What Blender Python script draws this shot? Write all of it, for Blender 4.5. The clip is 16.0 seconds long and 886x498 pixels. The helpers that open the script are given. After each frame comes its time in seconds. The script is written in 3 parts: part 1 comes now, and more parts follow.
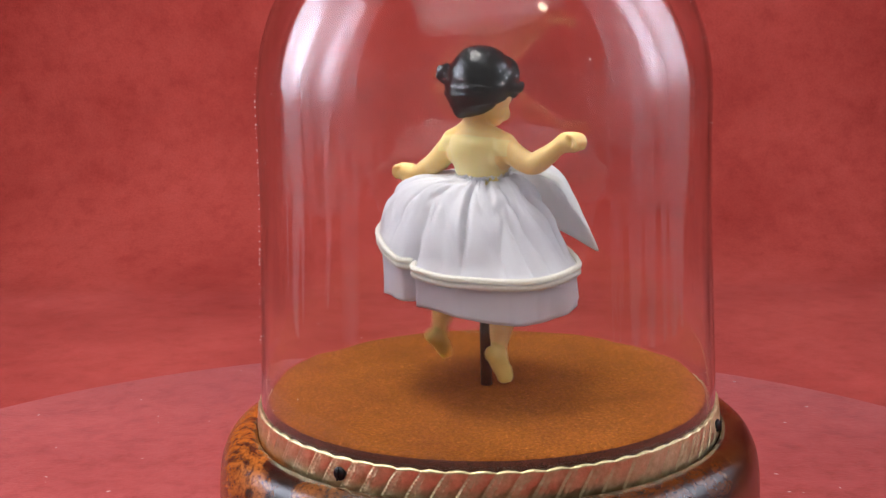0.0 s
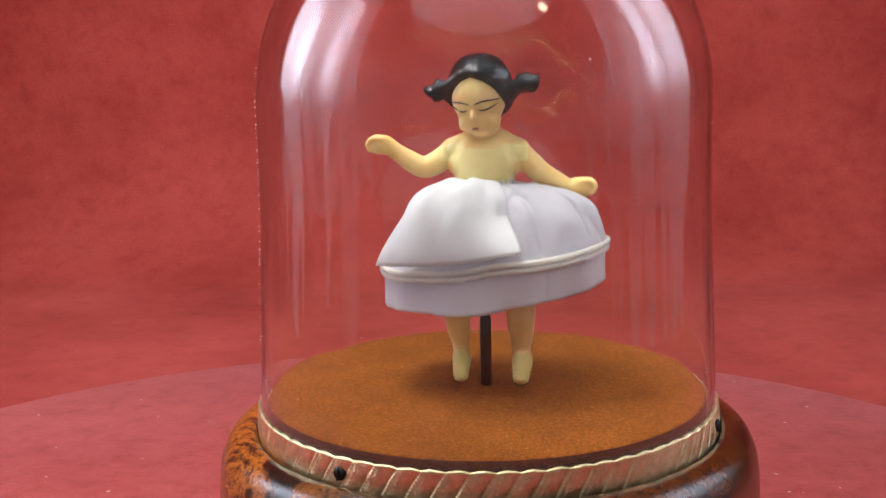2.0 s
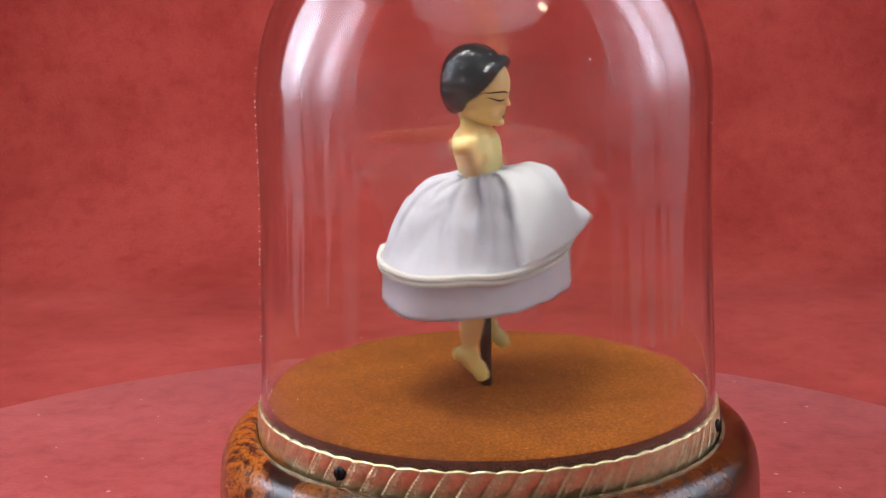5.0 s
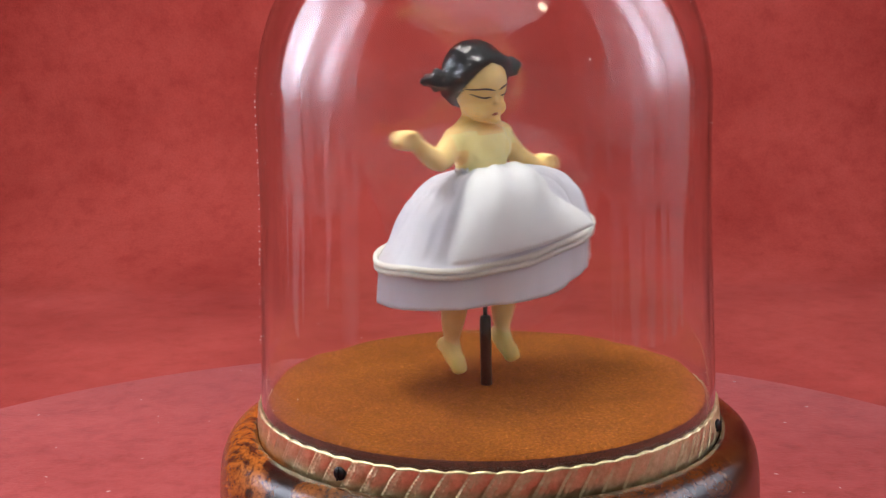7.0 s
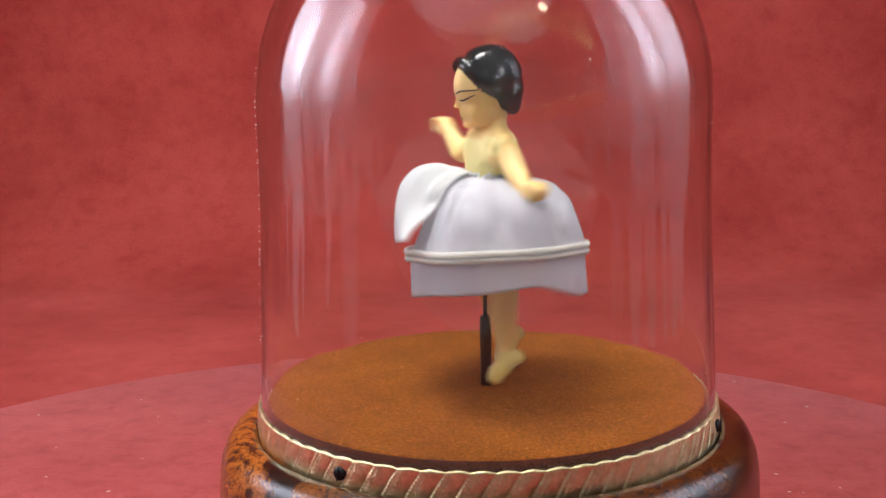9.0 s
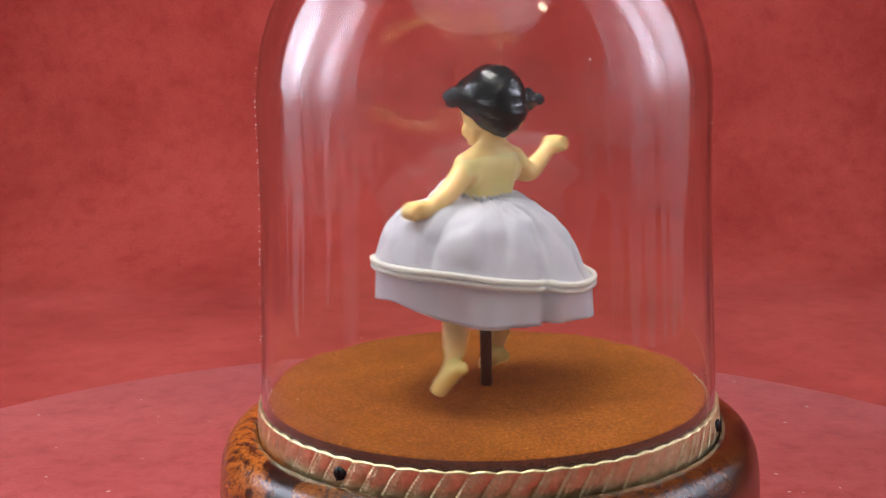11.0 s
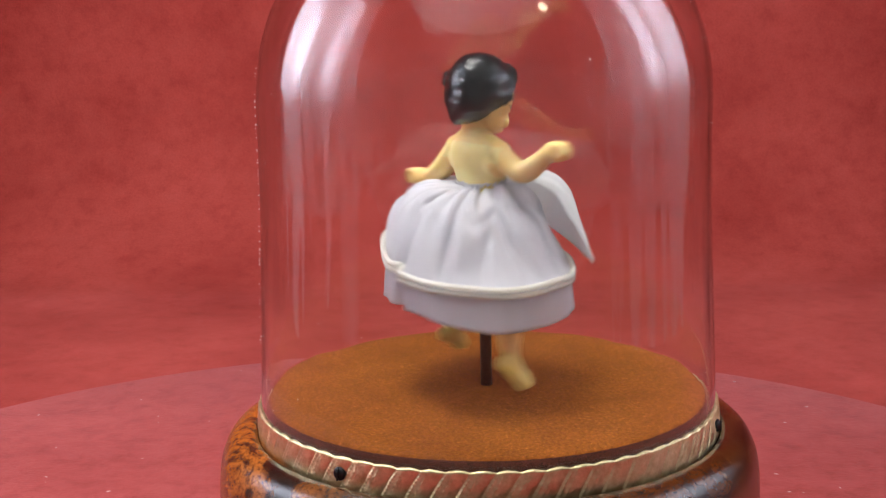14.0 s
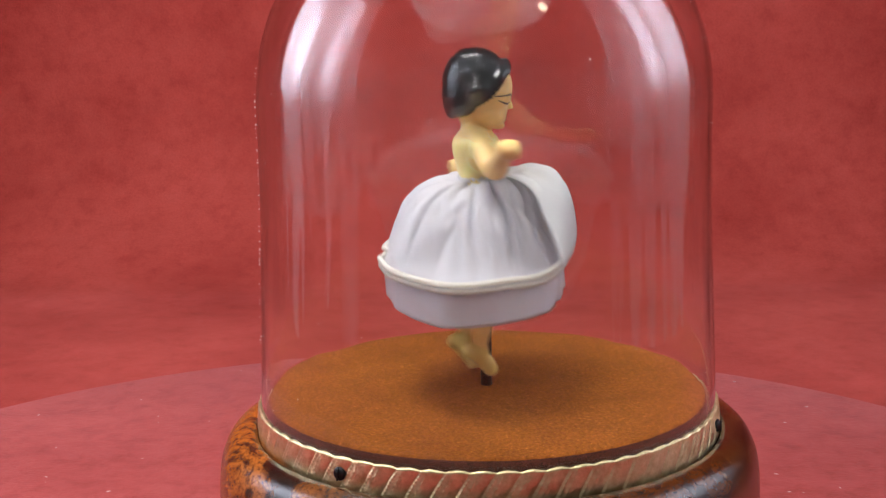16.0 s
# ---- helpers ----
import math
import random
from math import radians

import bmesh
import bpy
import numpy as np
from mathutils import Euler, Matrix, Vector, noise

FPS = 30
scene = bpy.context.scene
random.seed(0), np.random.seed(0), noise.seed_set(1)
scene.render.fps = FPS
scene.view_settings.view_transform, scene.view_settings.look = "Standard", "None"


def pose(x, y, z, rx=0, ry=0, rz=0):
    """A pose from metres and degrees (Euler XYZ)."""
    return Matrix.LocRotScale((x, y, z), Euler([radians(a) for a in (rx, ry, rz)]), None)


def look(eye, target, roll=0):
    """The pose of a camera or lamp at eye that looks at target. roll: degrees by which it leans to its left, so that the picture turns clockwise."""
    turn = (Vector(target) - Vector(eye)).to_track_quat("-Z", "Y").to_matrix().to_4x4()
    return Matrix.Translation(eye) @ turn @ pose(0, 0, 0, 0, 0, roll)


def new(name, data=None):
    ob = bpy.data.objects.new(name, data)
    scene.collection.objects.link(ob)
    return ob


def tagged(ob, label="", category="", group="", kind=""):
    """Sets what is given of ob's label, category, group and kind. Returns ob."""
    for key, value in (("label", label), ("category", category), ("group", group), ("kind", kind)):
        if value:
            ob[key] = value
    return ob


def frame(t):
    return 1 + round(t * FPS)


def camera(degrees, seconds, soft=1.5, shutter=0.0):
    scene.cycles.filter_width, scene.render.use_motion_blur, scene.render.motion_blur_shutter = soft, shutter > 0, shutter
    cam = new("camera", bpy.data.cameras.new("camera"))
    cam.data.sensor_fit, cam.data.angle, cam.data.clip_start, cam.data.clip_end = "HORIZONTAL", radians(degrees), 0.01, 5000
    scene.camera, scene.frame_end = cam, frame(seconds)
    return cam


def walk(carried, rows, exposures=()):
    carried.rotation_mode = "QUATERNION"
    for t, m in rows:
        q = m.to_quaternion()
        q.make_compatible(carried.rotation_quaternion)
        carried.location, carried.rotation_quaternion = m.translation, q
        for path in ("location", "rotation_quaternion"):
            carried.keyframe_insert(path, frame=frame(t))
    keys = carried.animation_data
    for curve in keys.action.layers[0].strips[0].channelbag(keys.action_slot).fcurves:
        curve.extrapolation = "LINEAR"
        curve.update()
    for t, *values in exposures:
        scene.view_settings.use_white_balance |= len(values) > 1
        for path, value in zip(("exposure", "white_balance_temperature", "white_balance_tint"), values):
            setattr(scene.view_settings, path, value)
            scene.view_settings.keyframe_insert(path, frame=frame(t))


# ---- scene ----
# A dancing doll on a music box under a glass dome, on a red cloth. Lengths in metres, written in millimetres through MM.
MM = 0.001
cam = camera(36.39, 16.0, soft=1.3, shutter=0.5)
EYE = Vector((0.0, -0.28909, 0.08917))
STAND = look(EYE, EYE + Vector((-0.031386, 0.980043, -0.196292)), -1.11)
walk(cam, [(0.0, STAND), (16.0, STAND)], exposures=[(0.0, 0.0), (16.0, 0.0)])

# ---- light ----
world = bpy.data.worlds.new("room_air")
world.use_nodes = True
world.node_tree.nodes["Background"].inputs["Color"].default_value = (0.75, 0.8, 0.9, 1)
world.node_tree.nodes["Background"].inputs["Strength"].default_value = 0.05
scene.world = world


def area_lamp(name, eye, target, w, h, watts, colour):
    data = bpy.data.lights.new(name, "AREA")
    data.shape, data.size, data.size_y, data.energy, data.color = "RECTANGLE", w, h, watts, colour
    ob = new(name, data)
    ob.matrix_world = look(eye, target)
    return ob


COOL = (0.84, 0.89, 1.0)
# lamps outside the white photo tent on both sides, one in its top, one on the room's ceiling
for x, y0, y1, z0, z1, power in ((-0.47, -0.10, 0.12, 0.11, 0.32, 1.75), (-0.369, 0.02, 0.07, 0.09, 0.26, 0.85), (-0.369, -0.105, -0.07, 0.09, 0.34, 0.90),
                                 (-0.369, 0.105, 0.125, 0.08, 0.32, 0.34), (0.369, 0.110, 0.130, 0.08, 0.32, 0.28),
                                 (0.47, -0.10, 0.12, 0.11, 0.32, 1.0), (0.369, 0.035, 0.07, 0.09, 0.34, 0.45), (0.369, -0.055, -0.015, 0.09, 0.30, 0.65),
                                 (0.366, -0.186, -0.178, 0.10, 0.46, 0.10), (-0.366, -0.186, -0.178, 0.10, 0.46, 0.08)):
    yc, zc = (y0 + y1) / 2, (z0 + z1) / 2
    area_lamp("tent_side_light", (x, yc, zc), (0, yc, zc), y1 - y0, z1 - z0, power, COOL)
area_lamp("tent_top_light", (-0.12, 0.05, 0.488), (-0.02, 0.13, 0), 0.24, 0.18, 2.4, (1.0, 0.97, 0.92))
area_lamp("ceiling_light", (-0.05, -0.22, 1.47), (-0.05, -0.21, 0), 1.9, 0.45, 8.8, (0.91, 0.96, 1.0))
area_lamp("round_ceiling_light", (-0.02, -0.83, 1.14), (-0.02, -0.66, 0), 1.5, 1.3, 3.0, (0.88, 0.94, 1.0)).data.shape = "ELLIPSE"
bulb = bpy.data.lights.new("warm_bulb", "POINT")
bulb.energy, bulb.color, bulb.shadow_soft_size = 1.4, (1.0, 0.78, 0.5), 0.045
new("warm_bulb", bulb).location = (0.500, -0.715, 0.885)


# ---- materials ----
def shader(name, colour, rough=0.5, metal=0.0, **more):
    m = bpy.data.materials.new(name)
    m.use_nodes = True
    b = m.node_tree.nodes["Principled BSDF"]
    b.inputs["Base Color"].default_value = (*colour, 1)
    b.inputs["Roughness"].default_value = rough
    b.inputs["Metallic"].default_value = metal
    for key, value in more.items():
        b.inputs[key.replace("_", " ")].default_value = value
    return m


def node(m, kind, **values):
    n = m.node_tree.nodes.new(kind)
    for key, value in values.items():
        n.inputs[key].default_value = value
    return n


def link(m, a, out, b, inp):
    m.node_tree.links.new(a.outputs[out], b.inputs[inp])


def noisy(m, scale, detail=4.0, rough=0.6, stretch=(1, 1, 1)):
    """A noise texture in object space, scale per metre."""
    co = node(m, "ShaderNodeTexCoord")
    mp = node(m, "ShaderNodeMapping", Scale=stretch)
    n = node(m, "ShaderNodeTexNoise", Scale=scale, Detail=detail, Roughness=rough)
    link(m, co, "Object", mp, "Vector")
    link(m, mp, "Vector", n, "Vector")
    return n


def ramp(m, source, out, stops):
    r = node(m, "ShaderNodeValToRGB")
    e = r.color_ramp.elements
    while len(e) < len(stops):
        e.new(0.5)
    for k, (pos, col) in enumerate(stops):
        e[k].position = pos
        e[k].color = (*col, 1)
    link(m, source, out, r, "Fac")
    return r


def mix(m, a, aout, b, bout, mode="MULTIPLY", fac=1.0):
    x = m.node_tree.nodes.new("ShaderNodeMix")
    x.data_type, x.blend_type = "RGBA", mode
    x.inputs[0].default_value = fac
    m.node_tree.links.new(a.outputs[aout], x.inputs[6])
    m.node_tree.links.new(b.outputs[bout], x.inputs[7])
    return x


def bsdf(m):
    return m.node_tree.nodes["Principled BSDF"]


def colour_from(m, n, out=0):
    m.node_tree.links.new(n.outputs[out], bsdf(m).inputs["Base Color"])


def bump(m, n, out, strength, distance):
    b = node(m, "ShaderNodeBump", Strength=strength, Distance=distance)
    link(m, n, out, b, "Height")
    link(m, b, "Normal", bsdf(m), "Normal")


def red_cloth(name, low, high, sheen, mottle=1.0):
    m = shader(name, high, 0.95, Sheen_Weight=sheen, Sheen_Roughness=0.4)
    bsdf(m).inputs["Specular IOR Level"].default_value = 0.1
    bsdf(m).inputs["Sheen Tint"].default_value = (1.0, 0.72, 0.75, 1)
    big = noisy(m, 10, 4, 0.6, (1, 1, 1.4))
    fine = noisy(m, 900, 3, 0.7)
    mid = noisy(m, 110, 4, 0.7)
    a = ramp(m, big, "Fac", [(0.32, low), (0.68, high)])
    b = ramp(m, fine, "Fac", [(0.25, (0.82, 0.80, 0.80)), (0.75, (1, 1, 1))])
    c = ramp(m, mid, "Fac", [(0.28, (1 - 0.14 * mottle, 1 - 0.21 * mottle, 1 - 0.21 * mottle)), (0.5, (1, 1, 1)), (0.74, (1 + 0.04 * mottle, 1 + 0.14 * mottle, 1 + 0.16 * mottle))])
    colour_from(m, mix(m, mix(m, a, "Color", b, "Color"), 2, c, "Color"), 2)
    bump(m, fine, "Fac", 0.35, 0.0006)
    return m


BACK = red_cloth("red_backdrop_cloth", (0.345, 0.042, 0.034), (0.515, 0.086, 0.071), 0.10)
DISC = red_cloth("red_felt", (0.36, 0.052, 0.049), (0.47, 0.085, 0.081), 0.24, 1.7)


def felt_material():
    m = shader("brown_felt", (0.30, 0.1, 0.02), 0.95, Sheen_Weight=0.02, Sheen_Roughness=0.5)
    bsdf(m).inputs["Specular IOR Level"].default_value = 0.1
    bsdf(m).inputs["Sheen Tint"].default_value = (1.0, 0.75, 0.5, 1)
    big = noisy(m, 55, 4, 0.6)
    fine = noisy(m, 1600, 5, 0.85)
    a = ramp(m, big, "Fac", [(0.3, (0.172, 0.049, 0.0055)), (0.7, (0.255, 0.079, 0.0078))])
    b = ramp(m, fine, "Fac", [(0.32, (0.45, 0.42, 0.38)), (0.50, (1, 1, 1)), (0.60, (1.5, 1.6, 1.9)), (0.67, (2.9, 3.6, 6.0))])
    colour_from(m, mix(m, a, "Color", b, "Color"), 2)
    bump(m, fine, "Fac", 0.65, 0.0004)
    return m


FELT = felt_material()
FELT_EDGE = shader("felt_cut_edge", (0.07, 0.018, 0.008), 1.0)
bump(FELT_EDGE, noisy(FELT_EDGE, 2200, 4, 0.7), "Fac", 0.9, 0.0006)
_e = ramp(FELT_EDGE, noisy(FELT_EDGE, 1500, 3, 0.7), "Fac", [(0.3, (0.030, 0.008, 0.003)), (0.7, (0.10, 0.027, 0.008))])
colour_from(FELT_EDGE, _e)


def burl_material():
    m = shader("lacquered_burl_wood", (0.2, 0.07, 0.02), 0.24, Coat_Weight=0.1, Coat_Roughness=0.08)
    swirl = noisy(m, 46, 7, 0.7, (1, 1, 1.9))
    swirl.inputs["Distortion"].default_value = 1.1
    grain = noisy(m, 900, 5, 0.75, (1, 1, 1.8))
    base = ramp(m, swirl, "Fac", [(0.33, (0.010, 0.005, 0.004)), (0.43, (0.070, 0.020, 0.006)), (0.52, (0.33, 0.100, 0.015)),
                                  (0.61, (0.17, 0.050, 0.009)), (0.70, (0.020, 0.008, 0.005))])
    fleck = ramp(m, grain, "Fac", [(0.36, (0.2, 0.15, 0.13)), (0.52, (1, 1, 1))])
    # bird's-eye knots
    co = node(m, "ShaderNodeTexCoord")
    wide = node(m, "ShaderNodeMapping", Scale=(1.0, 1.0, 1.6))
    knots = node(m, "ShaderNodeTexVoronoi", Scale=130.0, Randomness=1.0)
    link(m, co, "Object", wide, "Vector")
    link(m, wide, "Vector", knots, "Vector")
    spot = ramp(m, knots, "Distance", [(0.16, (0.05, 0.035, 0.03)), (0.30, (1, 1, 1))])
    # the tone goes from tawny at -x to nearly black towards +x, broken by noise
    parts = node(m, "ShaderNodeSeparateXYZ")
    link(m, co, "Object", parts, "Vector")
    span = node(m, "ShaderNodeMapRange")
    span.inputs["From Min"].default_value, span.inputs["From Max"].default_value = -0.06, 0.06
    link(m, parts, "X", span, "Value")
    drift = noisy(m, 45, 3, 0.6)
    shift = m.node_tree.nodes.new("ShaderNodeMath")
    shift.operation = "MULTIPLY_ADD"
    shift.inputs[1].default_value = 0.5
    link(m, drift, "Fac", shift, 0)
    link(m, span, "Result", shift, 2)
    side_tone = ramp(m, shift, 0, [(0.40, (1.25, 1.2, 1.15)), (0.60, (0.22, 0.21, 0.26)), (0.85, (0.16, 0.15, 0.18)), (1.0, (0.34, 0.28, 0.26))])
    a = mix(m, base, "Color", fleck, "Color", fac=0.8)
    b = mix(m, a, 2, spot, "Color", fac=0.8)
    colour_from(m, mix(m, b, 2, side_tone, "Color"), 2)
    bump(m, grain, "Fac", 0.12, 0.0003)
    return m


BURL = burl_material()


def brass_material():
    m = shader("gilt_brass", (0.83, 0.66, 0.36), 0.26, 1.0)
    n = noisy(m, 700, 4, 0.7)
    a = ramp(m, n, "Fac", [(0.3, (0.66, 0.53, 0.28)), (0.6, (0.82, 0.70, 0.42)), (0.8, (0.92, 0.84, 0.60))])
    colour_from(m, a)
    r = ramp(m, noisy(m, 250, 3, 0.6), "Fac", [(0.3, (0.28, 0.28, 0.28)), (0.7, (0.48, 0.48, 0.48))])
    link(m, r, "Color", bsdf(m), "Roughness")
    bump(m, n, "Fac", 0.12, 0.0003)
    return m


BRASS = brass_material()
IRON = shader("blackened_steel", (0.060, 0.042, 0.032), 0.6, 0.2)
bump(IRON, noisy(IRON, 1500, 4, 0.7), "Fac", 0.5, 0.0003)
STEEL = shader("steel_rod", (0.22, 0.18, 0.17), 0.4, 0.9)
SCREW = shader("dark_screw", (0.03, 0.028, 0.03), 0.3, 0.8)
GLASS = shader("clear_glass", (1, 1, 1), 0.0, 0.0, IOR=1.46, Transmission_Weight=1.0)


def waxy(name, low, high, rough=0.42):
    m = shader(name, high, rough, Subsurface_Weight=0.25, Subsurface_Scale=0.0012)
    bsdf(m).inputs["Subsurface Radius"].default_value = (1.0, 0.55, 0.25)
    n = noisy(m, 160, 4, 0.6)
    colour_from(m, ramp(m, n, "Fac", [(0.3, low), (0.7, high)]))
    bump(m, noisy(m, 900, 3, 0.6), "Fac", 0.08, 0.0003)
    return m


SKIN = waxy("yellowed_plastic", (0.77, 0.51, 0.17), (0.84, 0.62, 0.27))
BODICE = waxy("painted_bodice", (0.76, 0.63, 0.24), (0.83, 0.71, 0.34))
SHOE = waxy("painted_slipper", (0.64, 0.50, 0.14), (0.74, 0.62, 0.23), 0.35)
HAIR = shader("glossy_black_paint", (0.006, 0.006, 0.007), 0.06, IOR=1.55)
bump(HAIR, noisy(HAIR, 480, 4, 0.6, (1, 1, 0.45)), "Fac", 0.32, 0.0006)
INK = shader("dark_brown_paint", (0.035, 0.012, 0.008), 0.4)
LIPS = shader("red_brown_paint", (0.35, 0.09, 0.05), 0.4)


def fabric(name, colour, sheen, weave, rough=0.85):
    m = shader(name, colour, rough, Sheen_Weight=sheen, Sheen_Roughness=0.5, Subsurface_Weight=0.0)
    n = noisy(m, 120, 4, 0.6)
    low = tuple(c * 0.93 for c in colour)
    colour_from(m, ramp(m, n, "Fac", [(0.3, low), (0.7, colour)]))
    bump(m, noisy(m, weave, 2, 0.5, (1, 1, 0.35)), "Fac", 0.18, 0.0003)
    thin, both = node(m, "ShaderNodeBsdfTranslucent", Color=(*colour, 1)), node(m, "ShaderNodeMixShader", Fac=0.48)
    link(m, bsdf(m), 0, both, 1)
    link(m, thin, 0, both, 2)
    link(m, both, 0, m.node_tree.nodes["Material Output"], "Surface")
    return m


COTTON = fabric("white_cotton", (0.79, 0.79, 0.84), 0.08, 4200)
SATIN = fabric("white_satin", (0.87, 0.88, 0.885), 0.08, 5200, 0.6)
CORD = fabric("cream_satin_cord", (0.90, 0.885, 0.83), 0.1, 2500, 0.45)
DUST = shader("pale_dust", (0.7, 0.62, 0.6), 0.9)
PLASTER = shader("plain_wall_paint", (0.5, 0.49, 0.48), 0.9)
bump(PLASTER, noisy(PLASTER, 60, 4, 0.6), "Fac", 0.2, 0.001)


# ---- mesh tools ----
def part(name, bm, material, parent=None, label=""):
    me = bpy.data.meshes.new(name)
    bm.normal_update()
    bm.to_mesh(me)
    bm.free()
    for f in me.polygons:
        f.use_smooth = True
    for m in material if isinstance(material, (list, tuple)) else [material]:
        me.materials.append(m)
    ob = new(name, me)
    if parent is not None:
        ob.parent = parent
    return tagged(ob, label)


def lathe(bm, profile, n=160, close=False, mat=0):
    """Revolve (r, z) pairs round the z axis; close joins the last to the first."""
    rings = []
    for r, z in profile:
        if r < 1e-9:
            rings.append([bm.verts.new((0, 0, z))])
        else:
            rings.append([bm.verts.new((r * math.cos(2 * math.pi * k / n), r * math.sin(2 * math.pi * k / n), z)) for k in range(n)])
    pairs = list(zip(rings, rings[1:]))
    if close:
        pairs.append((rings[-1], rings[0]))
    for a, b in pairs:
        for k in range(n):
            j = (k + 1) % n
            if len(a) == 1 and len(b) == 1:
                continue
            if len(a) == 1:
                f = bm.faces.new((a[0], b[k], b[j]))
            elif len(b) == 1:
                f = bm.faces.new((a[k], b[0], a[j]))
            else:
                f = bm.faces.new((a[k], b[k], b[j], a[j]))
            f.material_index = mat
    return bm


def ball(bm, c, r, turn=(0, 0, 0), mat=0, seg=20):
    """An ellipsoid at c with half axes r, turned by degrees."""
    m = pose(*c, *turn) @ Matrix.Diagonal((*r, 1))
    made = bmesh.ops.create_uvsphere(bm, u_segments=seg, v_segments=seg // 2 + 2, radius=1, matrix=m)
    for v in made["verts"]:
        for f in v.link_faces:
            f.material_index = mat


def tube(bm, pts, radii, n=14, mat=0, flat=1.0):
    """A round-ended tube along pts."""
    pts = [Vector([float(c) for c in p]) for p in pts]
    radii = [float(r) for r in radii]
    rings = []
    side = None
    for k, p in enumerate(pts):
        d = (pts[min(k + 1, len(pts) - 1)] - pts[max(k - 1, 0)]).normalized()
        if side is None:
            side = d.orthogonal().normalized()
        side = (side - d * side.dot(d)).normalized()
        up = d.cross(side)
        rings.append([bm.verts.new(p + radii[k] * (math.cos(2 * math.pi * j / n) * side + flat * math.sin(2 * math.pi * j / n) * up)) for j in range(n)])
    for a, b in zip(rings, rings[1:]):
        for j in range(n):
            f = bm.faces.new((a[j], a[(j + 1) % n], b[(j + 1) % n], b[j]))
            f.material_index = mat
    for ring, flip in ((rings[0], True), (rings[-1], False)):
        f = bm.faces.new(ring[::-1] if flip else ring)
        f.material_index = mat


def smooth_path(pts, steps=6):
    """Catmull-Rom through tuples of any length."""
    out = []
    n = len(pts)
    for k in range(n - 1):
        p0, p1, p2, p3 = (np.array(pts[max(min(j, n - 1), 0)], float) for j in (k - 1, k, k + 1, k + 2))
        for s in range(steps):
            t = s / steps
            out.append(0.5 * (2 * p1 + (p2 - p0) * t + (2 * p0 - 5 * p1 + 4 * p2 - p3) * t * t + (3 * p1 - p0 - 3 * p2 + p3) * t ** 3))
    out.append(np.array(pts[-1], float))
    return out


def fused(bm, voxel, rounds):
    """Fuse overlapping lumps of a bmesh into one skin and smooth it; returns a new bmesh."""
    me = bpy.data.meshes.new("lump")
    bm.to_mesh(me)
    bm.free()
    ob = new("lump", me)
    r = ob.modifiers.new("fuse", "REMESH")
    r.mode, r.voxel_size = "VOXEL", voxel
    s = ob.modifiers.new("soften", "SMOOTH")
    s.factor, s.iterations = 0.5, rounds
    bpy.context.view_layer.update()
    done = bpy.data.meshes.new_from_object(ob.evaluated_get(bpy.context.evaluated_depsgraph_get()))
    out = bmesh.new()
    out.from_mesh(done)
    bpy.data.objects.remove(ob)
    bpy.data.meshes.remove(me)
    bpy.data.meshes.remove(done)
    return out


def empty(name, label, category):
    return tagged(new(name), label, category)


def box(bm, lo, hi, mat=0):
    m = Matrix.Translation((Vector(lo) + Vector(hi)) / 2) @ Matrix.Diagonal((*(Vector(hi) - Vector(lo)), 1))
    for v in bmesh.ops.create_cube(bm, size=1, matrix=m)["verts"]:
        for f in v.link_faces:
            f.material_index = mat


# ---- the room that closes the place ----
def room():
    a, t = 1.5, 0.05
    floor_z, top = -0.75, 1.5
    for name, lo, hi in (("wall_west", (-a - t, -a, floor_z), (-a, a, top)), ("wall_east", (a, -a, floor_z), (a + t, a, top)),
                         ("wall_north", (-a - t, a, floor_z), (a + t, a + t, top)), ("wall_south", (-a - t, -a - t, floor_z), (a + t, -a, top)),
                         ("floor", (-a - t, -a - t, floor_z - t), (a + t, a + t, floor_z)), ("ceiling", (-a - t, -a - t, top), (a + t, a + t, top + t))):
        bm = bmesh.new()
        box(bm, lo, hi)
        ob = part(name, bm, PLASTER)
        for f in ob.data.polygons:
            f.use_smooth = False
        tagged(ob, "plain pale painted " + name.split("_")[0] + " of the room", "room", kind="structure")


room()

TENT = shader("white_tent_fabric", (0.07, 0.07, 0.075), 0.9)
_mix, _thin, _matte = node(TENT, "ShaderNodeMixShader", Fac=0.5), node(TENT, "ShaderNodeBsdfTranslucent", Color=(0.88, 0.88, 0.92, 1)), bsdf(TENT)
link(TENT, _matte, 0, _mix, 1)
link(TENT, _thin, 0, _mix, 2)
link(TENT, _mix, 0, TENT.node_tree.nodes["Material Output"], "Surface")
for name, flip in (("tent_wall_west", -1), ("tent_wall_east", 1)):
    tent = bmesh.new()
    rows = []
    for k in range(200):
        y = -0.19 + (0.332 if flip < 0 else 0.350) * k / 199
        rows.append([])
        for j in range(12):
            hem = -0.049 + 0.12 * max(0.0, 0.25 + noise.noise((y * 34, flip * 7, 1.5)) + 0.5 * noise.noise((y * 90, flip * 2, 4)))
            z = hem + (0.5 - hem) * j / 11
            w = 0.010 * noise.noise((y * 26, flip * 3, z * 2)) + 0.006 * noise.noise((y * 75, flip * 5, z * 3))
            rows[-1].append(tent.verts.new((flip * (0.340 + w), y, z)))
    for a, b in zip(rows, rows[1:]):
        for j in range(11):
            tent.faces.new((a[j], a[j + 1], b[j + 1], b[j]))
    tagged(part(name, tent, TENT), "plain white fabric wall of the photo tent", "tent wall", kind="structure")
tent = bmesh.new()
box(tent, (-0.35, -0.10, 0.50), (0.35, 0.44, 0.504))
tagged(part("tent_wall_top", tent, TENT), "plain white fabric top of the photo tent", "tent wall", kind="structure")

TABLE_Z = -0.049


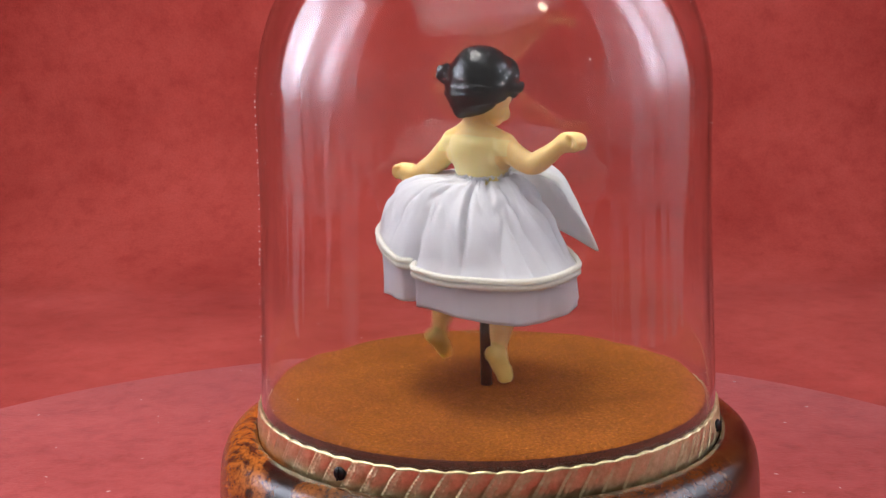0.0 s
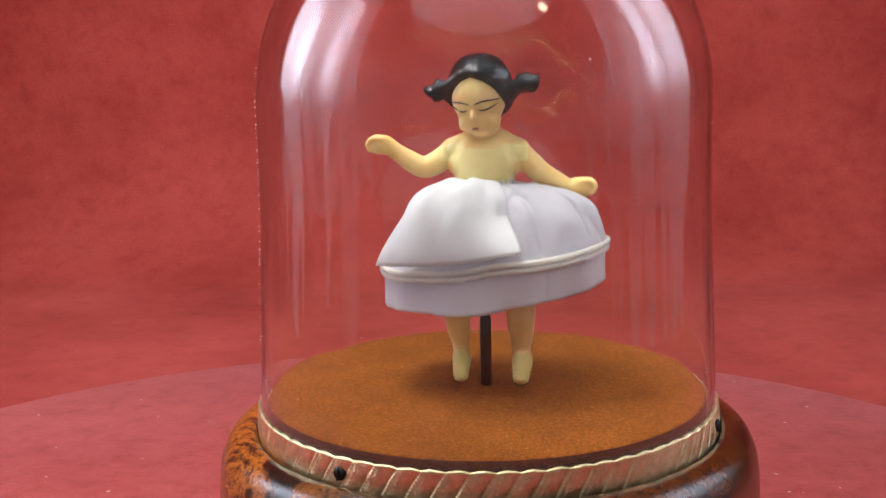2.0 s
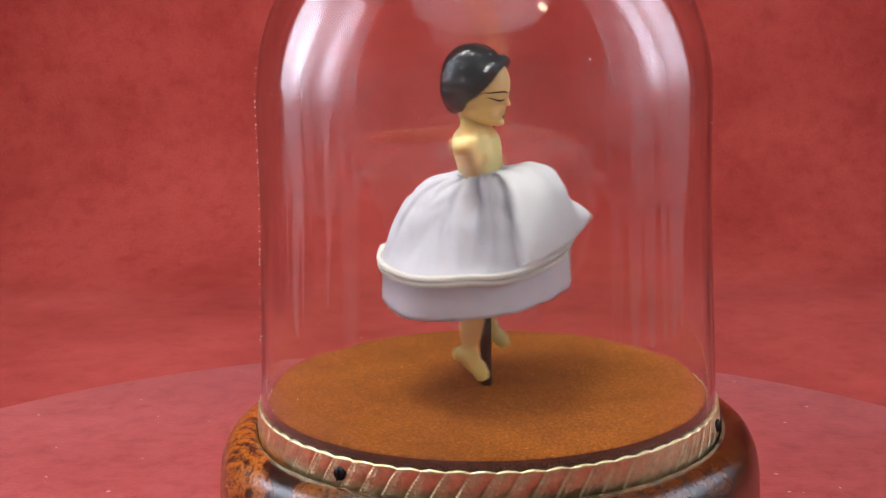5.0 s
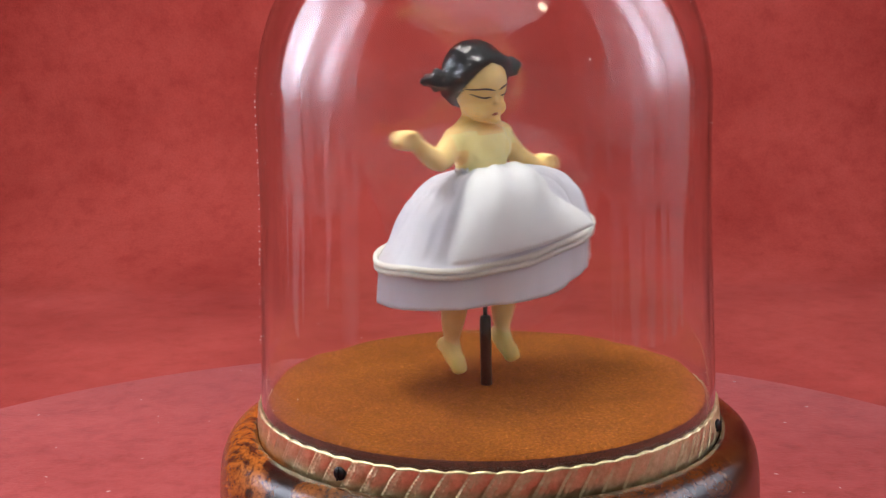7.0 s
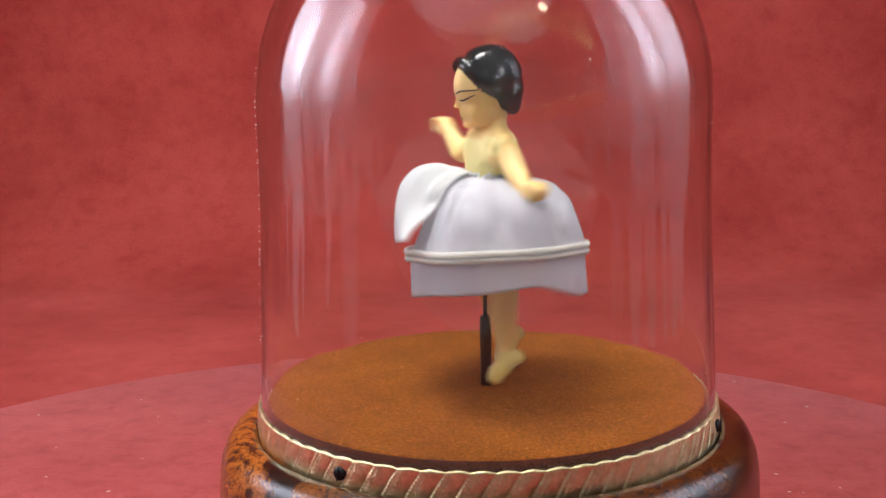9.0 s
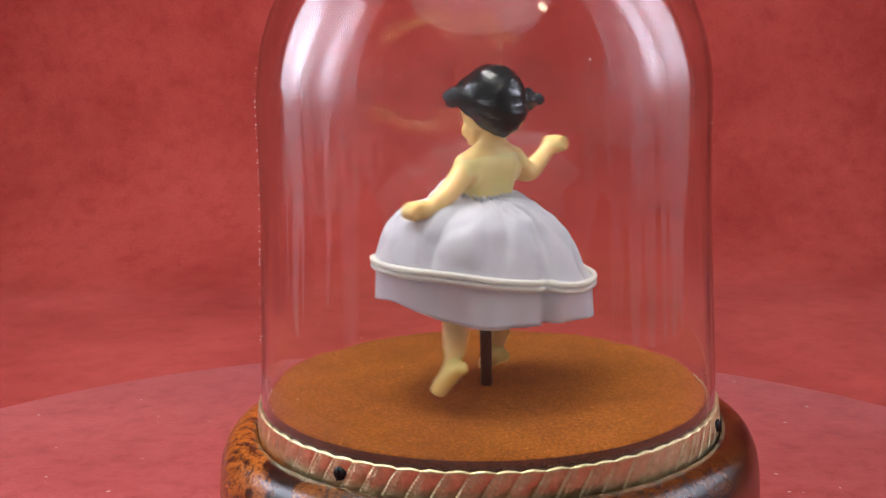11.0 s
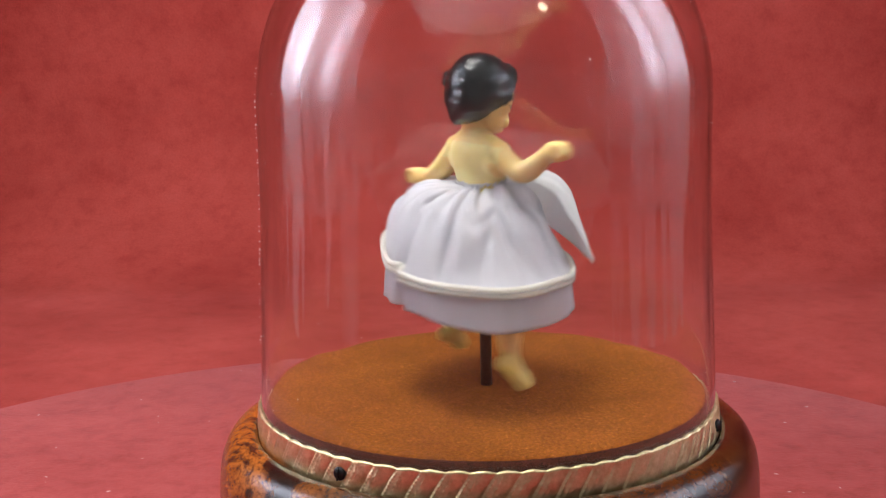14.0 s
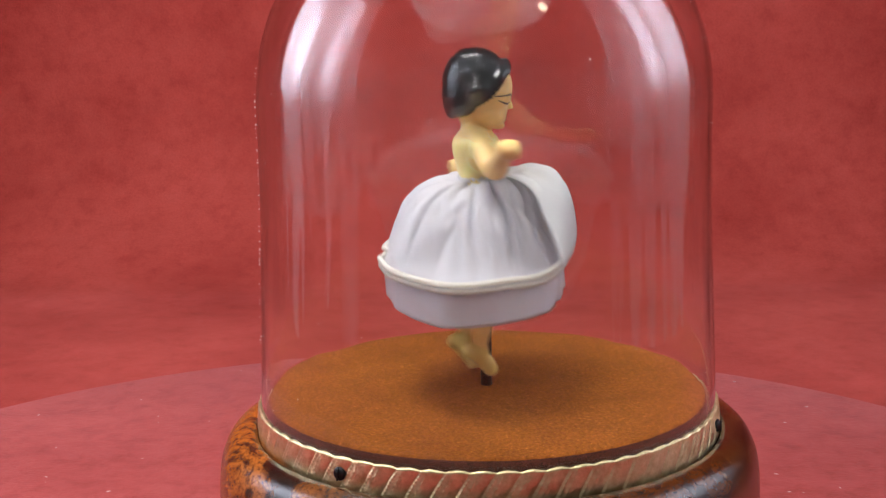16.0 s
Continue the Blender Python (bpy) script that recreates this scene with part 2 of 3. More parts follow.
def backdrop():
    """One red cloth: it lies on the table and sweeps up behind."""
    bm = bmesh.new()
    bend = 0.09
    wall_y = 0.39
    prof = [(-0.45, TABLE_Z), (-0.2, TABLE_Z), (0.1, TABLE_Z), (wall_y - bend, TABLE_Z)]
    prof += [(wall_y - bend + bend * math.sin(a), TABLE_Z + bend - bend * math.cos(a)) for a in [math.pi / 2 * k / 10 for k in range(1, 11)]]
    prof += [(wall_y + 0.004 * k, TABLE_Z + bend + 0.05 * k) for k in range(1, 10)]
    rows = []
    for y, z in prof:
        rows.append([])
        for k in range(61):
            x = -0.66 + 1.32 * k / 60
            w = 0.004 * noise.noise((x * 5, y * 4, z * 5)) if y > 0.3 else 0
            rows[-1].append(bm.verts.new((x, y + w, z)))
    for a, b in zip(rows, rows[1:]):
        for k in range(60):
            bm.faces.new((a[k], a[k + 1], b[k + 1], b[k]))
    # unseen side panels of the same cloth, splayed outwards from the tent's walls
    # added to block the side lamps' light from spilling onto the backdrop
    for flip in (-1, 1):
        rows = []
        for k in range(24):
            y = (0.140 if flip < 0 else 0.158) + 0.235 * k / 23
            x = flip * (0.343 + 0.27 * k / 23 + 0.004 * noise.noise((y * 30, flip, 0.4)))
            rows.append([bm.verts.new((x, y, -0.047 + 0.53 * j / 10)) for j in range(11)])
        for a, b in zip(rows, rows[1:]):
            for j in range(10):
                bm.faces.new((a[j], a[j + 1], b[j + 1], b[j]))
    ob = part("backdrop", bm, BACK)
    tagged(ob, "mottled red cloth backdrop sweeping up behind the music box", "backdrop", kind="structure")
    s = ob.modifiers.new("thick", "SOLIDIFY")
    s.thickness, s.offset = 0.002, -1
    bm = bmesh.new()
    box(bm, (-0.7, -0.43, TABLE_Z - 0.035), (0.7, 0.45, TABLE_Z - 0.003))
    for sx in (-0.64, 0.64):
        for sy in (-0.37, 0.4):
            box(bm, (sx - 0.03, sy - 0.03, -0.75), (sx + 0.03, sy + 0.03, TABLE_Z - 0.03))
    tagged(part("table", bm, PLASTER), "plain pale table under the red cloth", "table")


backdrop()

bm = bmesh.new()
lathe(bm, [(0, -0.0450), (0.10, -0.0450), (0.1885, -0.0450), (0.1898, -0.0454), (0.19, -0.0462), (0.19, -0.0488), (0, -0.0488)], 200)
turntable = part("round_mat", bm, DISC)
turntable.location = (-0.0198, -0.002, 0)
tagged(turntable, "round pinkish red felt mat under the music box", "mat")


bm = bmesh.new()
rnd = random.Random(11)
for k in range(70):
    a, d = rnd.uniform(0.2, math.pi - 0.2), rnd.uniform(0.08, 0.18)
    m = pose(-0.0198 + d * math.cos(a), d * math.sin(a), -0.0449, 0, 0, rnd.uniform(0, 180)) @ Matrix.Diagonal((rnd.uniform(0.6, 2.2), 0.5, 0.3, 1))
    bmesh.ops.create_icosphere(bm, subdivisions=1, radius=rnd.uniform(0.15, 0.4) * MM, matrix=m)
tagged(part("lint", bm, DUST), "tiny pale specks of lint on the red felt", "lint", kind="stuff")


# ---- the music box ----
def music_box():
    root = empty("music_box", "round lacquered burl wood music box with gilt rope band", "music box")
    bm = bmesh.new()
    prof = [(0, -8.5), (47, -8.5), (50.0, -8.4), (50.7, -8.4), (51.0, -8.0), (51.4, -7.3), (52.1, -6.8), (53.4, -6.7), (55.3, -7.4), (57.1, -8.8), (58.4, -11.0),
            (59.3, -13.8), (59.7, -17.2), (59.9, -21), (59.9, -26), (59.5, -29), (58.9, -30.5), (59.4, -31.5), (61.5, -33.5), (62.5, -37), (62.5, -42), (62.0, -44.2), (60, -44.9), (0, -44.9)]
    lathe(bm, [(r * MM, z * MM) for r, z in smooth_path(prof[:14], 3)] + [(r * MM, z * MM) for r, z in prof[14:]], 200)
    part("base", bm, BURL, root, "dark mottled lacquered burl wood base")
    # felt-covered floor under the dome
    bm = bmesh.new()
    lathe(bm, [(0, 0.5 * MM), (20 * MM, 0.5 * MM), (40 * MM, 0.5 * MM), (47.3 * MM, 0.5 * MM), (47.8 * MM, 0.35 * MM), (48.1 * MM, 0.1 * MM)], 400)
    lathe(bm, [(48.1 * MM, 0.1 * MM), (48.3 * MM, -0.4 * MM), (48.4 * MM, -1.2 * MM), (48.5 * MM, -4.0 * MM), (48.5 * MM, -8.3 * MM), (0, -8.3 * MM)], 400, mat=1)
    # the cut edge is fuzzy
    for v in bm.verts:
        q = v.co / MM
        d = Vector((q.x, q.y, 0))
        if 47.5 < d.length < 48.35:
            v.co -= d.normalized() * MM * (0.22 * abs(noise.noise(q * 1.3)) + 0.2 * abs(noise.noise(q * 0.5)))
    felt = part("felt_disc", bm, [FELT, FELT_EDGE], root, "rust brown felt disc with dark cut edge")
    felt.location = (-0.3 * MM, 0, 0)
    # gilt band: slanting leaves with a scalloped rim
    bm = bmesh.new()
    count, per, nz = 66, 26, 30
    grid, inner = [], []
    n = count * per
    for j in range(nz + 1):
        v = j / nz
        ring, back = [], []
        for k in range(n):
            a = 2 * math.pi * k / n
            u = (k / per - 0.8 * v) % 1.0
            leaf = math.sin(math.pi * u) ** 0.45
            rib = 0.26 * math.exp(-((u - 0.10) / 0.05) ** 2) * (0.55 + 0.45 * math.sin(58 * v)) + 0.14 * math.exp(-((u - 0.36) / 0.05) ** 2) * (0.5 + 0.5 * math.sin(40 * v + k // per)) + 0.10 * math.exp(-((u - 0.52) / 0.04) ** 2) * max(0, math.sin(23 * v + 2.3 * (k // per)))
            edge = math.sin(math.pi * min(1, max(0, v))) ** 0.35
            r = 50.25 + 0.35 * (1 - v) + 0.55 * leaf * edge + rib * edge + 0.07 * noise.noise((math.cos(a) * 34, math.sin(a) * 34, v * 4)) + 0.22 * v ** 9 + 0.16 * v ** 6 * noise.noise((math.cos(a) * 70, math.sin(a) * 70, 2))
            top = -1.55 + 0.42 * math.sin(math.pi * ((k / per - 0.8) % 1.0)) + 0.12 * noise.noise((math.cos(a) * 14, math.sin(a) * 14, 3)) + 0.10 * noise.noise((math.cos(a) * 75, math.sin(a) * 75, 3))
            z = -8.1 + (top + 8.1) * v
            ring.append(bm.verts.new((r * MM * math.cos(a), r * MM * math.sin(a), z * MM)))
            if j in (0, nz):
                back.append(bm.verts.new((49.95 * MM * math.cos(a), 49.95 * MM * math.sin(a), z * MM)))
        grid.append(ring)
        if back:
            inner.append(back)
    for a, b in zip(grid, grid[1:]):
        for k in range(n):
            bm.faces.new((a[k], a[(k + 1) % n], b[(k + 1) % n], b[k]))
    for k in range(n):
        j = (k + 1) % n
        bm.faces.new((grid[-1][k], grid[-1][j], inner[1][j], inner[1][k]))
        bm.faces.new((inner[0][k], inner[0][j], grid[0][j], grid[0][k]))
        bm.faces.new((inner[1][k], inner[1][j], inner[0][j], inner[0][k]))
    part("rope_band", bm, BRASS, root, "embossed gilt rope band with scalloped rim")
    # screws through the band
    for deg in (-124.5, -17.5, 102.0):
        bm = bmesh.new()
        lathe(bm, [(0, 0.35 * MM), (0.9 * MM, 0.25 * MM), (1.35 * MM, -0.1 * MM), (1.45 * MM, -0.7 * MM), (0, -0.7 * MM)], 20)
        box(bm, (-1.2 * MM, -0.15 * MM, 0.2 * MM), (1.2 * MM, 0.15 * MM, 0.5 * MM))
        s = part("screw", bm, SCREW, root, "small dark domed screw")
        a = radians(deg)
        s.matrix_basis = Matrix.Translation((51.3 * MM * math.cos(a), 51.3 * MM * math.sin(a), -2.9 * MM - 1.6 * MM)) @ Euler((0, math.pi / 2, a)).to_matrix().to_4x4()
    return root


music_box()


def pole():
    root = empty("turning_post", "black metal sleeve with a thin steel rod, set in the felt", "post")
    bm = bmesh.new()
    lathe(bm, [(0, -1.0 * MM), (1.35 * MM, -1.0 * MM), (1.38 * MM, 15.2 * MM), (1.2 * MM, 16.2 * MM), (0.5 * MM, 16.5 * MM), (0, 16.5 * MM)], 12)
    part("sleeve", bm, IRON, root, "rough black metal sleeve")
    bm = bmesh.new()
    lathe(bm, [(0, 16 * MM), (0.5 * MM, 16 * MM), (0.5 * MM, 38 * MM), (0, 38 * MM)], 12)
    part("rod", bm, STEEL, root, "thin steel rod")


pole()


# ---- the dome ----
def dome():
    R, t, zc, taper = 50.0, 0.8, 64.5, 0.038
    out = [(R, -7.9)] + [(R - taper * max(z, 0), z) for z in (0, 10, 20, 30, 38)] + [(48.38, 46), (48.3, 55)]
    r0 = 48.3
    out += [(r0 * math.cos(a), zc + r0 * math.sin(a)) for a in [math.pi / 2 * k / 40 for k in range(0, 40)]] + [(0, zc + r0)]
    inn = [(0, zc + r0 - t)] + [((r0 - t) * math.cos(a), zc + (r0 - t) * math.sin(a)) for a in [math.pi / 2 * k / 40 for k in range(39, -1, -1)]]
    inn += [(48.3 - t, 55), (48.38 - t, 46)] + [(R - t - taper * max(z, 0), z) for z in (38, 30, 20, 10, 0)] + [(R - t, -7.9)]
    root = empty("glass_dome", "clear round-topped glass dome over the doll", "glass dome")
    bm = bmesh.new()
    lathe(bm, [(r * MM, z * MM) for r, z in out + inn], 256, close=True)
    bmesh.ops.recalc_face_normals(bm, faces=bm.faces)
    # hand-blown glass is never quite true
    for v in bm.verts:
        d = Vector((v.co.x, v.co.y, 0))
        if d.length > 1e-6 and v.co.z > 0:
            inner = 0.5 if d.length < 0.0485 else 0.0
            q = v.co / MM
            v.co += d.normalized() * MM * (0.16 * noise.noise((q.x / 17, q.y / 17, q.z / 55 + inner * 9)) + 0.05 * noise.noise((q.x / 6, q.y / 6, q.z / 40 + inner * 5))) * min(1, v.co.z / 0.01)
    ob = part("glass", bm, GLASS, root)
    ob.visible_shadow = False
    # seed bubbles and dust
    bm = bmesh.new()
    rnd = random.Random(3)
    spots = [(rnd.gauss(-172, 4), rnd.uniform(10, 72), rnd.uniform(0.06, 0.16)) for k in range(60)]
    spots += [(rnd.uniform(-180, 0), rnd.uniform(2, 85), rnd.uniform(0.05, 0.10)) for k in range(28)] + [(-66, 74.5, 0.26), (-86, 77, 0.12), (-178, 51, 0.3), (-176, 52, 0.25)]
    for deg, z, r in spots:
        a = radians(deg)
        rr = max(48.3, R - taper * z) if z < zc else math.sqrt(max(1, r0 * r0 - (z - zc) ** 2))
        rr += 0.22
        bmesh.ops.create_icosphere(bm, subdivisions=1, radius=r * MM, matrix=pose(rr * math.cos(a) * MM, rr * math.sin(a) * MM, z * MM))
    tagged(part("dust", bm, DUST, root, "pale specks of dust on the glass"), kind="stuff")


dome()


# ---- the doll ----
def doll():
    """One mesh: head, hair, trunk and arms, facing -y, standing on the z axis."""
    bm = bmesh.new()
    # trunk
    prof = smooth_path([(5.2, 38), (6.0, 44), (6.1, 47.5), (6.7, 51), (7.1, 54), (6.6, 56.5), (4.6, 58.2), (3.3, 59.2), (3.1, 61), (3.3, 63), (2.0, 65)], 4)
    lathe(bm, [(0, 37 * MM)] + [(r * MM, z * MM) for r, z in prof] + [(0, 66 * MM)], 40)
    for v in bm.verts:
        z = v.co.z / MM
        squash = 0.74 if z < 58 else 0.74 + 0.26 * min(1, (z - 58) / 2.5)
        v.co.y *= squash
        v.co.y += 0.5 * MM
    for sx in (-1, 1):
        ball(bm, (sx * 3.1 * MM, -3.3 * MM, 53.2 * MM), (2.7 * MM, 0.7 * MM, 2.5 * MM))
        ball(bm, (sx * 7.0 * MM, 0.5 * MM, 55.4 * MM), (2.8 * MM, 2.8 * MM, 2.7 * MM))
        tube(bm, [(0, 0.9 * MM, 59.0 * MM), (sx * 3.4 * MM, 0.7 * MM, 57.2 * MM), (sx * 7.0 * MM, 0.5 * MM, 55.6 * MM)], [2.6 * MM, 2.5 * MM, 2.4 * MM])
        ball(bm, (sx * 5.4 * MM, 0.4 * MM, 53.0 * MM), (2.9 * MM, 3.6 * MM, 3.4 * MM))
    # head
    ball(bm, (0, -0.5 * MM, 67.6 * MM), (5.8 * MM, 6.4 * MM, 6.9 * MM), seg=32)
    ball(bm, (0, -2.2 * MM, 63.2 * MM), (4.6 * MM, 4.4 * MM, 4.6 * MM), seg=28)
    ball(bm, (0, -4.4 * MM, 60.1 * MM), (2.1 * MM, 1.9 * MM, 1.7 * MM))
    for sx in (-1, 1):
        ball(bm, (sx * 2.4 * MM, -4.5 * MM, 62.6 * MM), (1.8 * MM, 1.5 * MM, 1.8 * MM))
    tube(bm, [(0, -6.3 * MM, 66.8 * MM), (0, -6.9 * MM, 65.3 * MM), (0, -7.1 * MM, 64.3 * MM)], [0.35 * MM, 0.5 * MM, 0.75 * MM])
    ball(bm, (0, -6.1 * MM, 61.9 * MM), (1.1 * MM, 0.6 * MM, 0.55 * MM))
    # arms
    for path in ([(-6.4, 0.6, 56.0, 2.3), (-9.8, 0.3, 53.2, 2.3), (-13.4, -0.2, 51.7, 2.2), (-17.0, -0.8, 53.6, 1.9), (-19.8, -1.2, 55.6, 1.6), (-21.5, -1.5, 56.6, 1.95), (-23.3, -1.6, 56.8, 1.85)],
                 [(6.6, 0.5, 55.6, 2.3), (9.4, 1.0, 52.9, 2.3), (11.9, 1.3, 50.6, 2.2), (15.0, 1.4, 48.9, 1.9), (18.0, 1.5, 47.5, 1.6), (19.9, 1.6, 47.4, 1.95), (21.9, 1.6, 47.4, 1.85)]):
        p = smooth_path(path, 5)
        tube(bm, [(q[0] * MM, q[1] * MM, q[2] * MM) for q in p], [q[3] * 1.1 * MM for q in p], 16)
        e = path[-1]
        ball(bm, (e[0] * MM, e[1] * MM, e[2] * MM), (2.2 * MM, 1.8 * MM, 2.2 * MM))
        ball(bm, (e[0] * 0.95 * MM, e[1] * MM - 1.2 * MM, e[2] * MM + 1.2 * MM), (1.2 * MM, 0.9 * MM, 0.8 * MM))
        hx, hy, hz, _ = e
        sx = 1 if hx > 0 else -1
        for k in range(4):
            y = hy + (k - 1.5) * 0.95
            pts = smooth_path([(hx - sx * 0.4, y, hz + 1.4), (hx + sx * 1.2, y * 1.02, hz + 1.2), (hx + sx * 2.0, y, hz - 0.1), (hx + sx * 1.1, y * 0.96, hz - 1.4)], 4)
            tube(bm, [(q[0] * MM, q[1] * MM, q[2] * MM) for q in pts], [0.62 * MM] * len(pts), 8, 0)
    skin = fused(bm, 0.30 * MM, 4)
    for f in skin.faces:
        c = f.calc_center_median() / MM
        sleeve = 53.3 < c.z and abs(c.x) < 9.4
        if c.z < 57.6 - 0.10 * abs(c.x) and (abs(c.x) < 6.6 or sleeve) and not (c.z > 56.2 and abs(c.x) < 4.0 and c.y < 0):
            f.material_index = 1
    # hair: a cap with a parting, strands drawn to two bunches
    hb = bmesh.new()
    ball(hb, (0, 1.3 * MM, 69.2 * MM), (6.9 * MM, 7.1 * MM, 7.1 * MM), seg=40)
    ball(hb, (0, 3.2 * MM, 66.6 * MM), (6.9 * MM, 4.9 * MM, 5.4 * MM), seg=32)
    ball(hb, (0, 3.9 * MM, 65.2 * MM), (5.0 * MM, 3.8 * MM, 4.4 * MM), seg=28)
    ball(hb, (0.3 * MM, 5.0 * MM, 62.7 * MM), (2.3 * MM, 1.9 * MM, 2.3 * MM))
    ball(hb, (-2.2 * MM, 4.8 * MM, 63.2 * MM), (1.7 * MM, 1.6 * MM, 1.8 * MM))
    ball(hb, (2.5 * MM, 4.7 * MM, 63.3 * MM), (1.6 * MM, 1.5 * MM, 1.8 * MM))
    for sx in (-1, 1):
        ball(hb, (sx * 5.1 * MM, 1.2 * MM, 67.2 * MM), (1.5 * MM, 3.0 * MM, 2.4 * MM))
        # the front hair falls from the parting over the temples
        sweep = smooth_path([(0.2, -4.2, 73.7, 1.2), (2.7, -4.3, 73.0, 1.3), (4.6, -3.3, 71.5, 1.4), (5.6, -1.8, 69.4, 1.6), (6.0, -0.2, 67.4, 1.7)], 5)
        tube(hb, [(sx * q[0] * MM, q[1] * MM, q[2] * MM) for q in sweep], [q[3] * MM for q in sweep])
        tube(hb, [(sx * 5.4 * MM, 1.2 * MM, 67.4 * MM), (sx * 7.2 * MM, 1.6 * MM, 68.0 * MM), (sx * 9.4 * MM, 1.8 * MM, 68.8 * MM)], [2.7 * MM, 1.8 * MM, 1.3 * MM])
    cap = fused(hb, 0.26 * MM, 5)
    # combed grooves from the parting to the bunches
    cap.normal_update()
    moves = []
    for v in cap.verts:
        c = v.co / MM
        a = math.atan2(c.z - 68.4, c.y - 0.4) * 8
        side = min(1, abs(c.x) / 0.6)
        g = (math.sin(2.6 * a + 5 * noise.noise((c.x * 0.16, c.y * 0.2, c.z * 0.2))) * 0.6 + math.sin(5.3 * a + 1) * 0.4) * (0.4 + 1.2 * abs(noise.noise((c.x * 0.25, c.y * 0.25, c.z * 0.25))))
        g += 1.1 * noise.noise((c.x * 0.4, c.y * 0.45, c.z * 0.45))
        fade = max(0, min(1, (9 - abs(c.x)) / 2)) * (0.25 if c.y < -3.5 and c.z < 71 else 1)
        near = max(0, min(1, (abs(c.x) - 3.0) / 4))
        moves.append(v.normal * MM * fade * ((0.13 + 0.12 * near) * g * side - 0.22 * math.exp(-(c.x / 0.45) ** 2) * (1 if c.z > 70 and c.y < 3 else 0.2)))
    for v, d in zip(cap.verts, moves):
        v.co += d
    # the bunches: clusters of small curls
    hb = bmesh.new()
    for sx in (-1, 1):
        rnd = random.Random(7 + sx)
        low = 68.9
        ball(hb, (sx * 9.9 * MM, 1.8 * MM, low * MM), (2.2 * MM, 1.6 * MM, 1.7 * MM))
        for k in range(26):
            q = Vector((rnd.gauss(0, 1), rnd.gauss(0, 1), rnd.gauss(0, 1))).normalized()
            c = Vector((sx * (10.1 + 2.2 * q.x), 1.8 + 1.6 * q.y, low + 1.75 * q.z))
            ball(hb, c * MM, [rnd.uniform(0.6, 1.05) * MM] * 3, seg=10)
    hair = fused(hb, 0.24 * MM, 1)
    me = bpy.data.meshes.new("cap_tmp")
    cap.to_mesh(me)
    cap.free()
    hair.from_mesh(me)
    bpy.data.meshes.remove(me)
    me = bpy.data.meshes.new("hair_tmp")
    for f in hair.faces:
        f.material_index = 2
    hair.to_mesh(me)
    hair.free()
    skin.from_mesh(me)
    bpy.data.meshes.remove(me)

    def face_y(x, z):
        """The front of the face at x, z (mm)."""
        best = 0
        for (cx, cy, cz), (rx, ry, rz) in (((0, -0.5, 67.6), (5.8, 6.4, 6.9)), ((0, -2.2, 63.2), (4.6, 4.4, 4.6))):
            q = 1 - ((x - cx) / rx) ** 2 - ((z - cz) / rz) ** 2
            if q > 0:
                best = min(best, cy - ry * math.sqrt(q))
        return best

    def stroke(pts, r, mat):
        p = smooth_path(pts, 5)
        rad = [r * MM * (0.35 + 0.65 * math.sin(math.pi * (i + 0.5) / len(p))) for i in range(len(p))]
        tube(skin, [(q[0] * MM, (face_y(q[0], q[1]) + 0.02) * MM, q[1] * MM) for q in p], rad, 8, mat)

    for sx in (-1, 1):
        stroke([(sx * 0.6, 67.2), (sx * 2.6, 67.7), (sx * 5.4, 67.3)], 0.20, 3)
        stroke([(sx * 1.3, 65.9), (sx * 2.7, 65.7), (sx * 4.8, 66.4)], 0.20, 3)
    stroke([(-0.75, 61.9), (0, 62.0), (0.75, 61.9)], 0.36, 4)
    # the head is bowed, tilted and turned a little
    pivot, bow = Vector((0, 1 * MM, 60 * MM)), radians(10)
    for v in skin.verts:
        k = max(0, min(1, (v.co.z / MM - 58.5) / 3.0)) if abs(v.co.x) < 15 * MM else 0
        if k:
            v.co = pivot + Matrix.Rotation(radians(-8) * k, 3, "Z") @ Matrix.Rotation(-0.5 * bow * k, 3, "Y") @ Matrix.Rotation(bow * k, 3, "X") @ (v.co - pivot) + Vector((0, 0.8 * MM * k, 0))
        # the trunk leans back a little
        k = max(0, min(1, (v.co.z / MM - 44) / 14))
        v.co.y += 1.3 * MM * k * k * (3 - 2 * k)
    ob = part("doll", skin, [SKIN, BODICE, HAIR, INK, LIPS])
    return tagged(ob, "small yellowed plastic dancing doll with glossy black hair bunches", "doll")


